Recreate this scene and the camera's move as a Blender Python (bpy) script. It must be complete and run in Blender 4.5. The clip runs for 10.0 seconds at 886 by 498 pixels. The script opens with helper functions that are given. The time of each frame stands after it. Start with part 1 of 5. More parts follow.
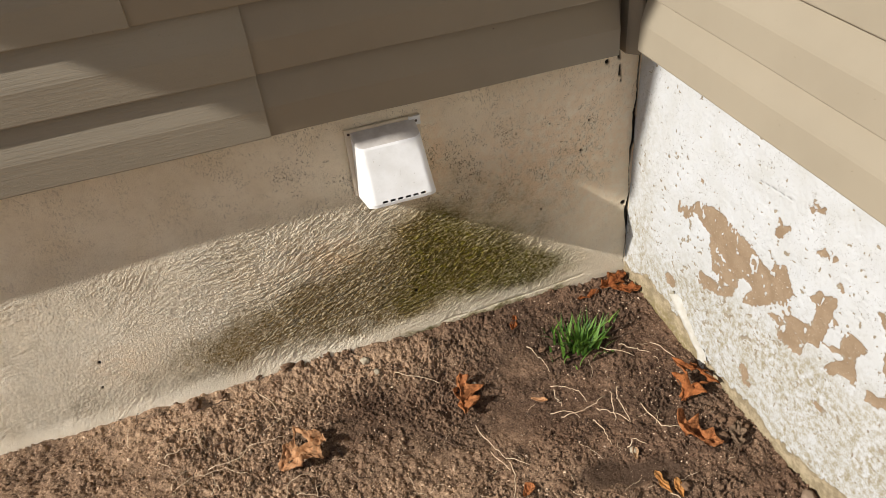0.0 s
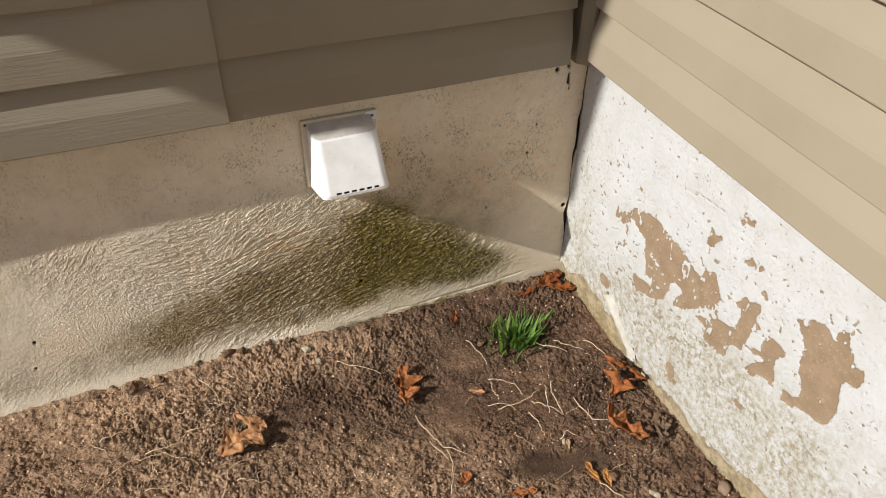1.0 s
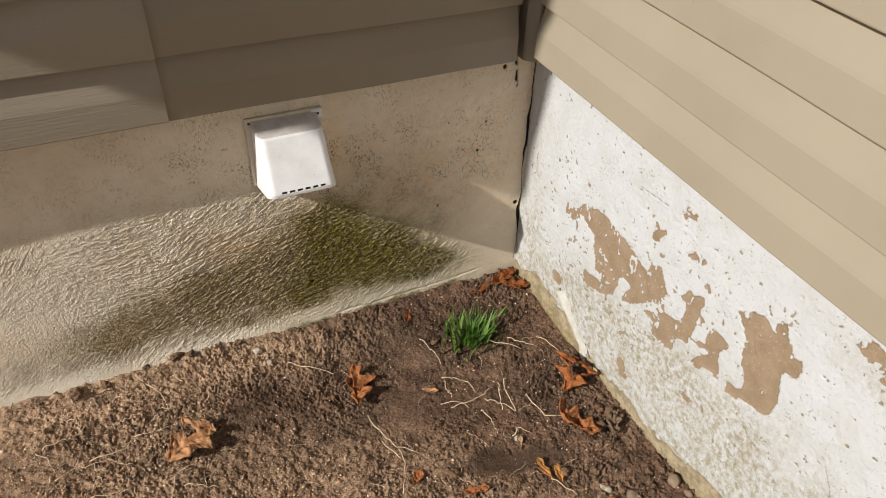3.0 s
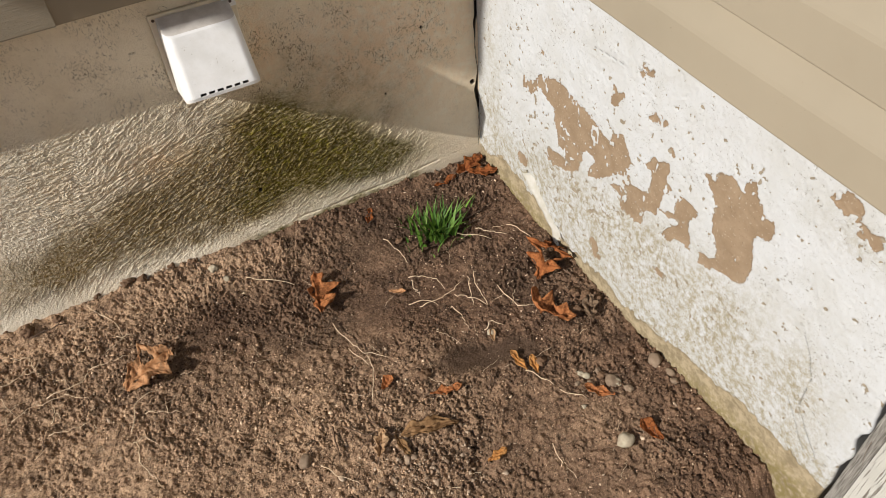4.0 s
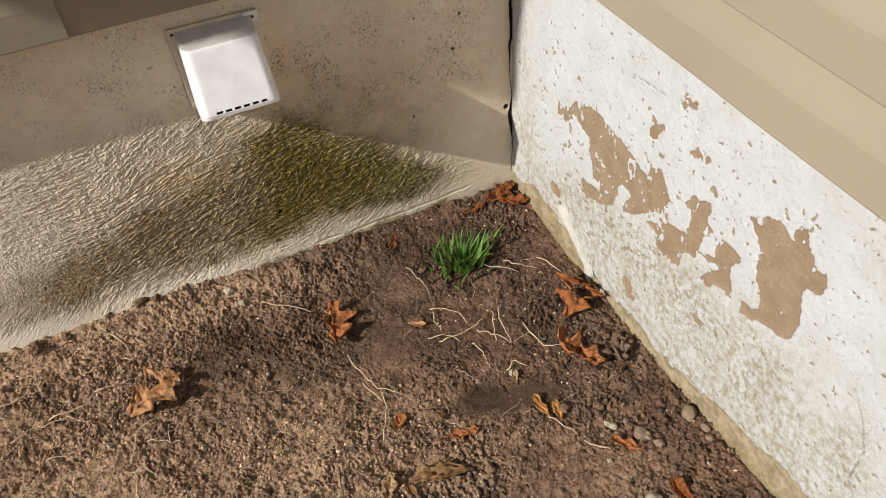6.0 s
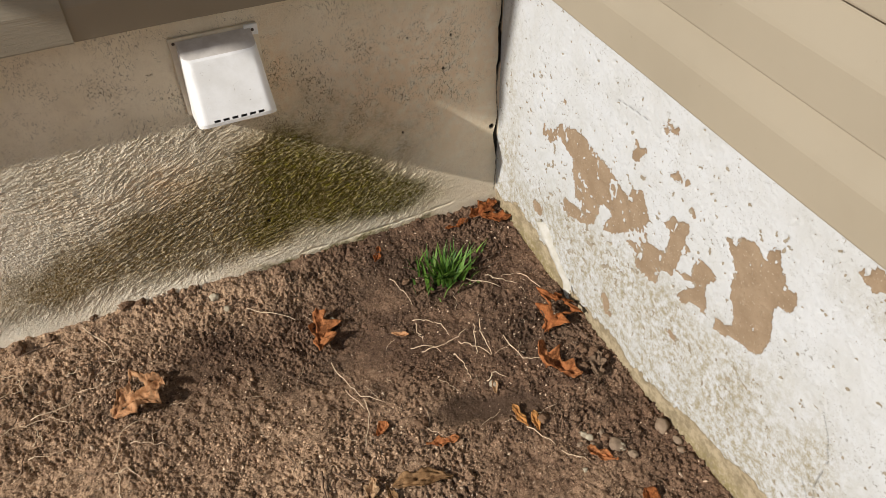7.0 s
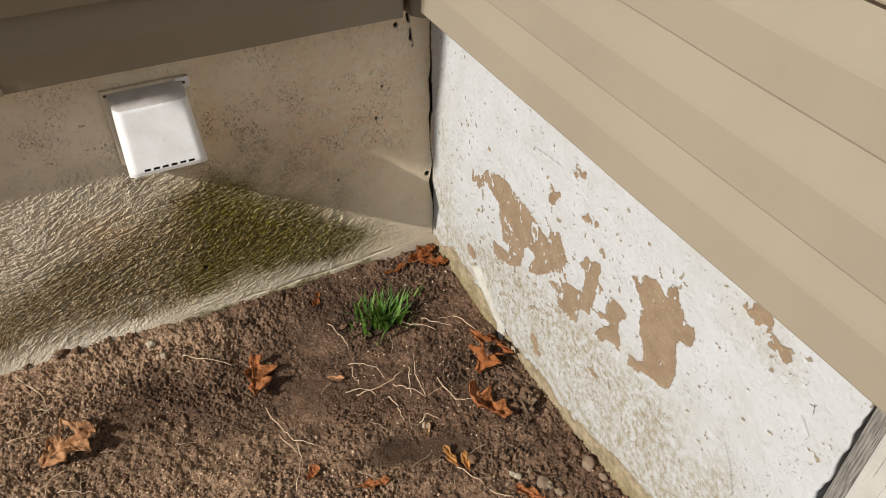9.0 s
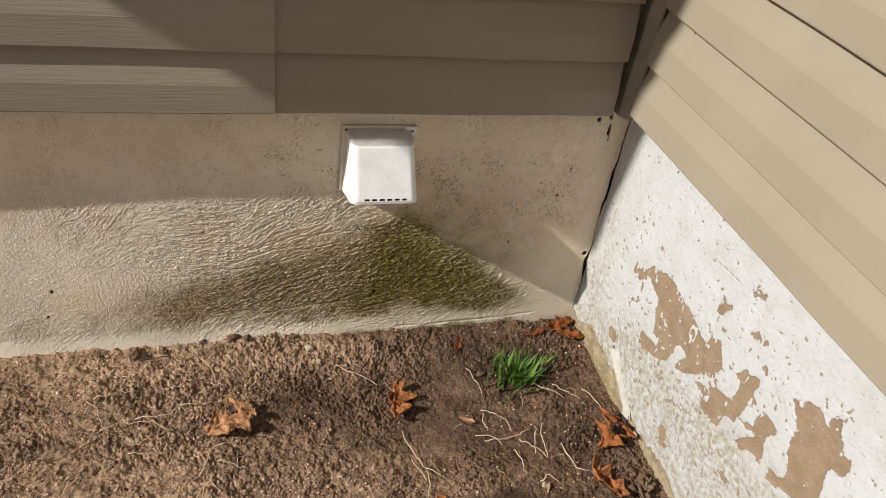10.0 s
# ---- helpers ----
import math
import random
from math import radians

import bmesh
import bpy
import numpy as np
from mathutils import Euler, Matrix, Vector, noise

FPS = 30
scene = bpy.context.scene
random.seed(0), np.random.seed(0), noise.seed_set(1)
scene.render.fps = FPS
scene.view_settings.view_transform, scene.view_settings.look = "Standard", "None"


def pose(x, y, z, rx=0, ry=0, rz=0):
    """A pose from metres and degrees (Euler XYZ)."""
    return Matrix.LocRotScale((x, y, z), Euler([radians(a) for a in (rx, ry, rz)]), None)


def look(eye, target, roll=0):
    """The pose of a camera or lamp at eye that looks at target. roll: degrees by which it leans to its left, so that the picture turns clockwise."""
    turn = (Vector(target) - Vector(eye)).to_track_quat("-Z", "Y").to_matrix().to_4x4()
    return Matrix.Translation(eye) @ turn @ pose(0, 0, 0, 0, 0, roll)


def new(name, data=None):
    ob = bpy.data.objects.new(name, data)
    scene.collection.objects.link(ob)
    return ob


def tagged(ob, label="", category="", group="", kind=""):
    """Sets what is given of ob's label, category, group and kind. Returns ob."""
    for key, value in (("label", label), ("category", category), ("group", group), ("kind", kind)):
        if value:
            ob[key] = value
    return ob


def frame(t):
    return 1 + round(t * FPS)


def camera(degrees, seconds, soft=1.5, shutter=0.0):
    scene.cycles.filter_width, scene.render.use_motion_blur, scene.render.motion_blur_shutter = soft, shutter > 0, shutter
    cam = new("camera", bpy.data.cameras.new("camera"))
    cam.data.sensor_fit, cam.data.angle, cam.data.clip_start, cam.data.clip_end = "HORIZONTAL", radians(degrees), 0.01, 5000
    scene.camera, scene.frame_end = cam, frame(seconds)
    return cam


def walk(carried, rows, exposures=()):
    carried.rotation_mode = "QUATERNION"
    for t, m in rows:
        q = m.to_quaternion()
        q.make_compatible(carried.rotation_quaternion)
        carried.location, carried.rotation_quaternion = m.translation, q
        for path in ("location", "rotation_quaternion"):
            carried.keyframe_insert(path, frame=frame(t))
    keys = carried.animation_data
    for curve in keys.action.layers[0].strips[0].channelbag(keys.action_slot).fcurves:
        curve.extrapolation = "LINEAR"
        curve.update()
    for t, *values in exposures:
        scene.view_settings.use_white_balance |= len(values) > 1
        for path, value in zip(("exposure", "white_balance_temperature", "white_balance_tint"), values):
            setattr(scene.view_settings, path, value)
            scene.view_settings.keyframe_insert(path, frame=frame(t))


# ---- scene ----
cam = camera(60.7, 10.0, soft=0.7)
PATH = [
    (0, (-0.776, -1.223, 1.223), (-0.371, 0.283, -0.03), -5.9),
    (0.5, (-0.829, -1.222, 1.206), (-0.396, 0.211, -0.12), -1.4),
    (1, (-0.832, -1.23, 1.252), (-0.24, 0.192, -0.023), 1.4),
    (1.5, (-0.775, -1.254, 1.293), (-0.004, 0.196, 0.152), 2.0),
    (2, (-0.747, -1.245, 1.295), (0.066, 0.232, 0.219), 2.1),
    (2.5, (-0.785, -1.232, 1.248), (-0.052, 0.17, 0.024), 3.6),
    (2.7, (-0.8, -1.243, 1.249), (-0.105, 0.159, 0.004), 3.6),
    (3.8, (-0.702, -1.238, 1.183), (-0.114, 0.034, -0.244), -2.5),
    (4, (-0.665, -1.225, 1.162), (-0.108, 0.015, -0.305), -4.2),
    (4.5, (-0.639, -1.207, 1.157), (-0.114, 0.042, -0.315), -5.0),
    (5, (-0.64, -1.234, 1.185), (-0.095, 0.133, -0.169), -2.1),
    (5.5, (-0.611, -1.188, 1.144), (-0.114, 0.169, -0.239), -4.2),
    (5.7, (-0.604, -1.173, 1.12), (-0.13, 0.146, -0.307), -5.3),
    (6.8, (-0.64, -1.192, 1.121), (-0.106, 0.121, -0.289), -1.7),
    (7, (-0.649, -1.196, 1.142), (-0.081, 0.121, -0.252), -0.8),
    (7.5, (-0.59, -1.216, 1.139), (0.076, 0.094, -0.218), 0.2),
    (8, (-0.559, -1.249, 1.15), (0.161, 0.059, -0.18), 0.3),
    (8.5, (-0.589, -1.252, 1.176), (0.131, 0.078, -0.134), 0.2),
    (9, (-0.588, -1.26, 1.157), (0.077, 0.109, -0.141), 0.2),
    (9.5, (-0.678, -1.27, 1.223), (-0.052, 0.161, -0.026), 4.1),
    (10, (-0.823, -1.276, 1.24), (-0.287, 0.234, 0.042), 9.6),
]
walk(cam, [(t, look(eye, target, roll)) for t, eye, target, roll in PATH], ((0, 0.27), (1.0, 0.22), (2.0, 0.15), (2.7, 0.13), (5.0, 0.15), (7.0, 0.10), (8.0, 0.0), (9.3, 0.02), (10, 0.14)))

# ---- world, sun ----
SUN_WAY = Vector((1.0, 0.16, -0.65)).normalized()
world = bpy.data.worlds.new("sky")
scene.world = world
world.use_nodes = True
wt = world.node_tree
sky = wt.nodes.new("ShaderNodeTexSky")
sky.sky_type = "NISHITA"
sky.sun_disc = False
sky.sun_elevation = math.asin(-SUN_WAY.z)
sky.sun_rotation = math.atan2(-SUN_WAY.x, -SUN_WAY.y)
wt.links.new(sky.outputs[0], wt.nodes["Background"].inputs[0])
wt.nodes["Background"].inputs[1].default_value = 0.068
sun = new("sun", bpy.data.lights.new("sun", "SUN"))
sun.data.energy, sun.data.angle, sun.data.color = 4.7, radians(0.53), (1.0, 0.962, 0.91)
sun.matrix_world = look((-6, -1, 5), Vector((-6, -1, 5)) + SUN_WAY)


# ---- numbers: smooth lattice noise ----
def lattice(x, y, seed):
    """Value noise in 0..1 at arrays x, y."""
    table = np.random.RandomState(seed).rand(256, 256)
    xi, yi = np.floor(x).astype(int), np.floor(y).astype(int)
    fx, fy = x - xi, y - yi
    fx, fy = fx * fx * (3 - 2 * fx), fy * fy * (3 - 2 * fy)
    a, b = table[xi % 256, yi % 256], table[(xi + 1) % 256, yi % 256]
    c, d = table[xi % 256, (yi + 1) % 256], table[(xi + 1) % 256, (yi + 1) % 256]
    return (a * (1 - fx) + b * fx) * (1 - fy) + (c * (1 - fx) + d * fx) * fy


def fbm(x, y, freq, octaves, seed, gain=0.5):
    """Fractal noise about 0, within about -1..1."""
    total, amp, norm = 0.0, 1.0, 0.0
    for n in range(octaves):
        total = total + amp * (2 * lattice(x * freq + 17.3 * n, y * freq - 9.1 * n, seed + n) - 1)
        norm += amp
        freq, amp = freq * 2.03, amp * gain
    return total / norm


def step(a, b, v):
    v = np.clip((v - a) / (b - a), 0, 1)
    return v * v * (3 - 2 * v)


def blob(x, y, cx, cy, rx, ry, turn=0.0):
    """1 in the middle of an ellipse, falling softly to 0 well outside of it."""
    c, s = math.cos(radians(turn)), math.sin(radians(turn))
    u, v = (x - cx) * c + (y - cy) * s, (y - cy) * c - (x - cx) * s
    return np.exp(-((u / rx) ** 2 + (v / ry) ** 2))


def along(x, y, x0, y0, x1, y1):
    """Distance to a straight stretch."""
    dx, dy = x1 - x0, y1 - y0
    t = np.clip(((x - x0) * dx + (y - y0) * dy) / (dx * dx + dy * dy), 0, 1)
    return np.hypot(x - x0 - t * dx, y - y0 - t * dy)


# ---- materials ----
class Mat:
    """A node material, built by short calls."""

    def __init__(self, name, rough=0.8, metal=0.0):
        self.m = bpy.data.materials.new(name)
        self.m.use_nodes = True
        self.t = self.m.node_tree
        self.b = self.t.nodes["Principled BSDF"]
        self.b.inputs["Roughness"].default_value = rough
        self.b.inputs["Metallic"].default_value = metal
        self.b.inputs["Specular IOR Level"].default_value = 0.12 if rough > 0.7 else 0.4
        self.co = self.t.nodes.new("ShaderNodeTexCoord").outputs["Object"]

    def wire(self, value, socket):
        if isinstance(value, (int, float)):
            socket.default_value = value
        elif isinstance(value, tuple):
            socket.default_value = (*value, 1.0) if len(value) == 3 and len(socket.default_value) == 4 else value
        else:
            self.t.links.new(value, socket)

    def noise(self, scale, detail=3.0, rough=0.55, stretch=None, kind="noise", warp=0.0):
        co = self.co
        if stretch:
            mp = self.t.nodes.new("ShaderNodeMapping")
            mp.inputs["Scale"].default_value = stretch
            self.wire(co, mp.inputs[0])
            co = mp.outputs[0]
        if kind == "voronoi":
            n = self.t.nodes.new("ShaderNodeTexVoronoi")
            n.inputs["Scale"].default_value = scale
            self.wire(co, n.inputs["Vector"])
            return n.outputs["Distance"]
        n = self.t.nodes.new("ShaderNodeTexNoise")
        n.inputs["Scale"].default_value, n.inputs["Detail"].default_value = scale, detail
        n.inputs["Roughness"].default_value, n.inputs["Distortion"].default_value = rough, warp
        self.wire(co, n.inputs["Vector"])
        return n.outputs[0]

    def attr(self, name):
        n = self.t.nodes.new("ShaderNodeAttribute")
        n.attribute_name = name
        return n.outputs["Fac"]

    def ramp(self, value, lo, hi):
        n = self.t.nodes.new("ShaderNodeMapRange")
        n.interpolation_type = "SMOOTHSTEP"
        self.wire(value, n.inputs["Value"])
        n.inputs["From Min"].default_value, n.inputs["From Max"].default_value = lo, hi
        return n.outputs[0]

    def op(self, kind, a, b=0.0):
        n = self.t.nodes.new("ShaderNodeMath")
        n.operation = kind
        self.wire(a, n.inputs[0])
        self.wire(b, n.inputs[1])
        return n.outputs[0]

    def mix(self, fac, a, b, kind="MIX"):
        n = self.t.nodes.new("ShaderNodeMix")
        n.data_type, n.blend_type = "RGBA", kind
        self.wire(fac, n.inputs[0])
        self.wire(a, n.inputs[6])
        self.wire(b, n.inputs[7])
        return n.outputs[2]

    def island(self):
        return self.t.nodes.new("ShaderNodeNewGeometry").outputs["Random Per Island"]

    def own(self):
        return self.t.nodes.new("ShaderNodeObjectInfo").outputs["Random"]

    def bump(self, height, distance, strength=1.0):
        n = self.t.nodes.new("ShaderNodeBump")
        n.inputs["Strength"].default_value, n.inputs["Distance"].default_value = strength, distance
        self.wire(height, n.inputs["Height"])
        if self.b.inputs["Normal"].is_linked:
            self.wire(self.b.inputs["Normal"].links[0].from_socket, n.inputs["Normal"])
        self.wire(n.outputs[0], self.b.inputs["Normal"])
        return self

    def colour(self, value):
        self.wire(value, self.b.inputs["Base Color"])
        return self

    def rough(self, value):
        self.wire(value, self.b.inputs["Roughness"])
        return self


def stucco_material():
    k = Mat("aged_stucco", 0.9)
    c = k.mix(k.ramp(k.noise(9, 4), 0.3, 0.7), (0.775, 0.665, 0.490), (0.865, 0.768, 0.600))
    c = k.mix(k.op("MULTIPLY", k.ramp(k.noise(34, 7, 0.75), 0.42, 0.75), 0.42), c, (0.62, 0.510, 0.365))
    c = k.mix(k.op("MULTIPLY", k.attr("pale"), 0.8), c, (0.86, 0.765, 0.615))
    # rust stains, plus bounce from the white wall put into the tint
    c = k.mix(k.op("MULTIPLY", k.attr("rust_bounce"), k.ramp(k.noise(55, 4), 0.25, 0.65)), c, (0.82, 0.605, 0.39))
    c = k.mix(k.op("MULTIPLY", k.attr("stain"), 0.45), c, (0.46, 0.345, 0.185))
    c = k.mix(k.op("MULTIPLY", k.attr("moss"), 0.62), c, (0.42, 0.345, 0.105))
    # mould: an even film, broken up by pits and crests of the plaster
    broken = k.op("ADD", 0.22, k.op("MULTIPLY", k.ramp(k.noise(190, 6, 0.85, (0.6, 1.0, 1.0), warp=0.4), 0.40, 0.56), 0.78))
    st = k.op("MULTIPLY", k.ramp(k.op("ADD", k.attr("stain"), k.op("MULTIPLY", k.op("SUBTRACT", k.noise(26, 7, 0.8), 0.5), 1.3)), 0.05, 0.85), k.op("MULTIPLY", broken, k.ramp(k.attr("stain"), 0.02, 0.25)))
    c = k.mix(k.op("MULTIPLY", st, 0.92), c, (0.205, 0.136, 0.042))
    ms = k.op("MULTIPLY", k.ramp(k.op("ADD", k.attr("moss"), k.op("MULTIPLY", k.op("SUBTRACT", k.noise(22, 7, 0.8), 0.5), 1.2)), 0.05, 0.75), k.op("MULTIPLY", broken, k.ramp(k.attr("moss"), 0.0, 0.55)))
    c = k.mix(k.op("MULTIPLY", ms, 0.97), c, (0.112, 0.086, 0.012))
    bright = k.op("MULTIPLY", k.attr("moss"), k.ramp(k.noise(60, 5, 0.7), 0.52, 0.66))
    c = k.mix(k.op("MULTIPLY", bright, 0.55), c, (0.27, 0.235, 0.03))
    # dark smudges in clusters, thin upright flecks, and hair cracks that wander
    sm = k.op("MULTIPLY", k.ramp(k.noise(95, 7, 0.78, warp=0.6), 0.54, 0.64), k.ramp(k.noise(13, 4, 0.65), 0.46, 0.62))
    c = k.mix(k.op("MULTIPLY", k.op("MULTIPLY", sm, k.attr("fleck")), 0.50), c, (0.29, 0.22, 0.12))
    fl = k.ramp(k.noise(300, 4, 0.65, (1.0, 1.0, 0.5), warp=0.8), 0.555, 0.60)
    fl = k.op("MULTIPLY", fl, k.op("MULTIPLY", k.ramp(k.noise(11, 5, 0.65), 0.44, 0.60), k.attr("fleck")))
    c = k.mix(k.op("MULTIPLY", fl, 0.65), c, (0.13, 0.09, 0.05))
    hair = k.ramp(k.op("ABSOLUTE", k.op("SUBTRACT", k.noise(48, 4, 0.6, warp=1.2), 0.5)), 0.012, 0.003)
    hair = k.op("MULTIPLY", hair, k.op("MULTIPLY", k.ramp(k.noise(23, 3, 0.6), 0.50, 0.60), k.attr("fleck")))
    c = k.mix(k.op("MULTIPLY", hair, 0.8), c, (0.15, 0.105, 0.055))
    c = k.mix(k.attr("hole"), c, (0.025, 0.02, 0.015))
    k.colour(c)
    # trowel scratches in three ways, each in its own places
    lines = 0.0
    for n, (deg, lo) in enumerate(((15, 0.44), (32, 0.52), (-6, 0.54))):
        mp = k.t.nodes.new("ShaderNodeMapping")
        mp.inputs["Rotation"].default_value = (0, radians(deg), 0)
        mp.inputs["Location"].default_value = (3.1 * n, 0, 1.7 * n)
        k.wire(k.co, mp.inputs[0])
        sc = k.t.nodes.new("ShaderNodeMapping")
        sc.inputs["Scale"].default_value = (0.24, 0.5, 1.0)
        k.wire(mp.outputs[0], sc.inputs[0])
        nz = k.t.nodes.new("ShaderNodeTexNoise")
        nz.inputs["Scale"].default_value, nz.inputs["Detail"].default_value, nz.inputs["Roughness"].default_value, nz.inputs["Distortion"].default_value = 430, 2, 0.6, 0.9
        k.wire(sc.outputs[0], nz.inputs["Vector"])
        where = k.ramp(k.noise(6.0, 2, 0.5, (1.0 + 0.3 * n, 1.0, 1.0 + 0.2 * n)), lo, lo + 0.12)
        lines = k.op("ADD", lines, k.op("MULTIPLY", where, k.ramp(nz.outputs[0], 0.36, 0.64)))
    k.bump(k.op("MULTIPLY", lines, k.attr("scored")), 0.0009, 0.7)
    return k.bump(k.op("MULTIPLY", k.noise(420, 5, 0.72, warp=0.3), k.op("ADD", 0.25, k.attr("scored"))), 0.0026, 1.0).m


def peeling_material():
    k = Mat("peeling_white_paint", 0.75)
    edge = k.op("ADD", k.attr("bare"), k.op("MULTIPLY", k.op("SUBTRACT", k.noise(330, 3, 0.65), 0.5), 0.34))
    bare = k.ramp(edge, -0.012, 0.012)
    paint = k.mix(k.ramp(k.noise(14, 4), 0.35, 0.7), (0.525, 0.535, 0.540), (0.485, 0.488, 0.476))
    paint = k.mix(k.op("MULTIPLY", k.attr("grime"), k.ramp(k.noise(80, 8, 0.88), 0.40, 0.62)), paint, (0.275, 0.235, 0.145))
    pit = k.ramp(k.noise(150, 5, 0.7, (1, 1, 1.25), warp=0.7), 0.602, 0.625)
    pit = k.op("MULTIPLY", pit, k.ramp(k.noise(10, 3, 0.6), 0.44, 0.60))
    paint = k.mix(k.op("MULTIPLY", pit, 0.8), paint, (0.225, 0.212, 0.185))
    speck = k.op("MULTIPLY", k.ramp(k.noise(330, 4, 0.7, warp=0.5), 0.60, 0.65), k.op("ADD", 0.25, k.ramp(k.noise(12, 4, 0.65), 0.44, 0.60)))
    paint = k.mix(k.op("MULTIPLY", speck, 0.55), paint, (0.22, 0.205, 0.175))
    dust = k.op("MULTIPLY", k.ramp(k.noise(300, 3, 0.6, (1, 1.6, 0.8)), 0.60, 0.68), k.ramp(k.noise(17, 4, 0.6), 0.48, 0.66))
    paint = k.mix(k.op("MULTIPLY", dust, 0.35), paint, (0.30, 0.28, 0.24))
    faint = k.ramp(k.noise(75, 6, 0.7, warp=0.5), 0.56, 0.68)
    paint = k.mix(k.op("MULTIPLY", faint, 0.22), paint, (0.30, 0.285, 0.25))
    warm = k.mix(k.ramp(k.noise(30, 4), 0.3, 0.7), (0.245, 0.175, 0.112), (0.30, 0.22, 0.145))
    warm = k.mix(k.ramp(k.noise(260, 3), 0.62, 0.72), warm, (0.44, 0.37, 0.28))
    warm = k.mix(k.ramp(k.noise(330, 4, 0.7), 0.60, 0.70), warm, (0.17, 0.115, 0.07))
    grey = k.mix(k.ramp(k.noise(70, 3), 0.3, 0.7), (0.24, 0.20, 0.145), (0.32, 0.275, 0.205))
    ground = k.mix(k.attr("deep"), warm, grey)
    base = k.mix(k.ramp(k.noise(40, 6, 0.75, (1, 1, 1.5)), 0.36, 0.64), (0.20, 0.158, 0.098), (0.36, 0.292, 0.190))
    base = k.mix(k.op("MULTIPLY", k.attr("moss"), k.ramp(k.noise(120, 4), 0.35, 0.6)), base, (0.20, 0.16, 0.07))
    ground = k.mix(k.attr("foot"), ground, base)
    c = k.mix(bare, paint, ground)
    # near black paints cracks, the flake's shadow and the shaded end gap
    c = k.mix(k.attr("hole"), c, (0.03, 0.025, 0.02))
    k.colour(c)
    k.bump(k.noise(110, 9, 0.8), 0.0018, 0.7)
    return k.bump(k.op("SUBTRACT", 1.0, bare), 0.0012, 0.8).m


def vinyl_material(name, relief, tone, sheen=0.55, warm=1.0):
    """Tan siding with a wood grain pressed into it."""
    k = Mat(name, sheen)
    k.b.inputs["Specular IOR Level"].default_value = 0.5
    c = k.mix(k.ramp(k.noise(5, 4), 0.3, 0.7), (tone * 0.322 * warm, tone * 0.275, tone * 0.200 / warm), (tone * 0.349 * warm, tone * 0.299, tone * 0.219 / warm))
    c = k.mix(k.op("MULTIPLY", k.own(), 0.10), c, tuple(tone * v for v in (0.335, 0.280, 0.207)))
    c = k.mix(k.op("MULTIPLY", k.ramp(k.noise(22, 5, 0.6), 0.5, 0.85), 0.22), c, (0.28, 0.23, 0.165))
    c = k.mix(k.op("MULTIPLY", k.ramp(k.noise(190, 2), 0.74, 0.78), 0.6), c, (0.20, 0.16, 0.11))
    k.colour(c)
    grain = k.noise(36, 4, 0.62, (0.28, 0.28, 9.0), warp=0.7)
    return k.bump(grain, 0.0012, relief).m


def soil_material():
    k = Mat("damp_soil", 0.95)
    c = k.mix(k.ramp(k.noise(26, 6, 0.7), 0.32, 0.68), (0.080, 0.046, 0.030), (0.235, 0.141, 0.088))
    c = k.mix(k.op("MULTIPLY", k.attr("dry"), k.ramp(k.noise(60, 6, 0.75), 0.33, 0.60)), c, (0.56, 0.375, 0.235))
    c = k.mix(k.op("MULTIPLY", k.ramp(k.noise(330, 6, 0.8), 0.48, 0.62), 0.65), c, (0.046, 0.027, 0.017))
    c = k.mix(k.op("MULTIPLY", k.attr("damp"), 0.92), c, (0.078, 0.049, 0.032))
    rot = k.op("MULTIPLY", k.ramp(k.noise(17, 5, 0.7), 0.52, 0.64), k.ramp(k.noise(120, 6, 0.8), 0.46, 0.58))
    c = k.mix(k.op("MULTIPLY", rot, 0.8), c, (0.026, 0.018, 0.013))
    sand = k.op("MULTIPLY", k.ramp(k.noise(430, 3, 0.6), 0.60, 0.65), k.op("ADD", 0.45, k.op("MULTIPLY", k.attr("dry"), 0.5)))
    c = k.mix(k.op("MULTIPLY", sand, k.op("SUBTRACT", 1.0, k.op("MULTIPLY", k.attr("damp"), 0.8))), c, (0.54, 0.38, 0.24))
    k.colour(c)
    k.bump(k.noise(170, 5, 0.75), 0.0045, 0.8)
    return k.bump(k.noise(520, 4, 0.7), 0.0016, 0.8).m


def plain_material(name, a, b, scale, rough, relief=0.0006, fine=300, metal=0.0):
    """Two tones that meet in soft patches, with a fine grain."""
    k = Mat(name, rough, metal)
    c = k.mix(k.ramp(k.noise(scale, 4, 0.6), 0.3, 0.7), a, b)
    k.colour(k.mix(k.op("MULTIPLY", k.own(), 0.25), c, tuple(0.6 * v for v in a)))
    return k.bump(k.noise(fine, 3, 0.6), relief, 0.7).m


def scuffed_material():
    """White plastic with faint dirt, small dark specks and hair scratches."""
    k = Mat("white_plastic", 0.45)
    c = k.mix(k.ramp(k.noise(16, 5, 0.65), 0.35, 0.7), (0.80, 0.795, 0.785), (0.70, 0.69, 0.665))
    c = k.mix(k.op("MULTIPLY", k.ramp(k.noise(150, 3, 0.6, warp=0.8), 0.715, 0.74), 0.8), c, (0.26, 0.22, 0.17))
    hair = k.ramp(k.op("ABSOLUTE", k.op("SUBTRACT", k.noise(22, 3, 0.6, warp=1.0), 0.5)), 0.006, 0.002)
    c = k.mix(k.op("MULTIPLY", hair, k.op("MULTIPLY", k.ramp(k.noise(30, 2), 0.58, 0.66), 0.6)), c, (0.40, 0.36, 0.30))
    return k.colour(c).bump(k.noise(90, 3), 0.0004, 0.4).m


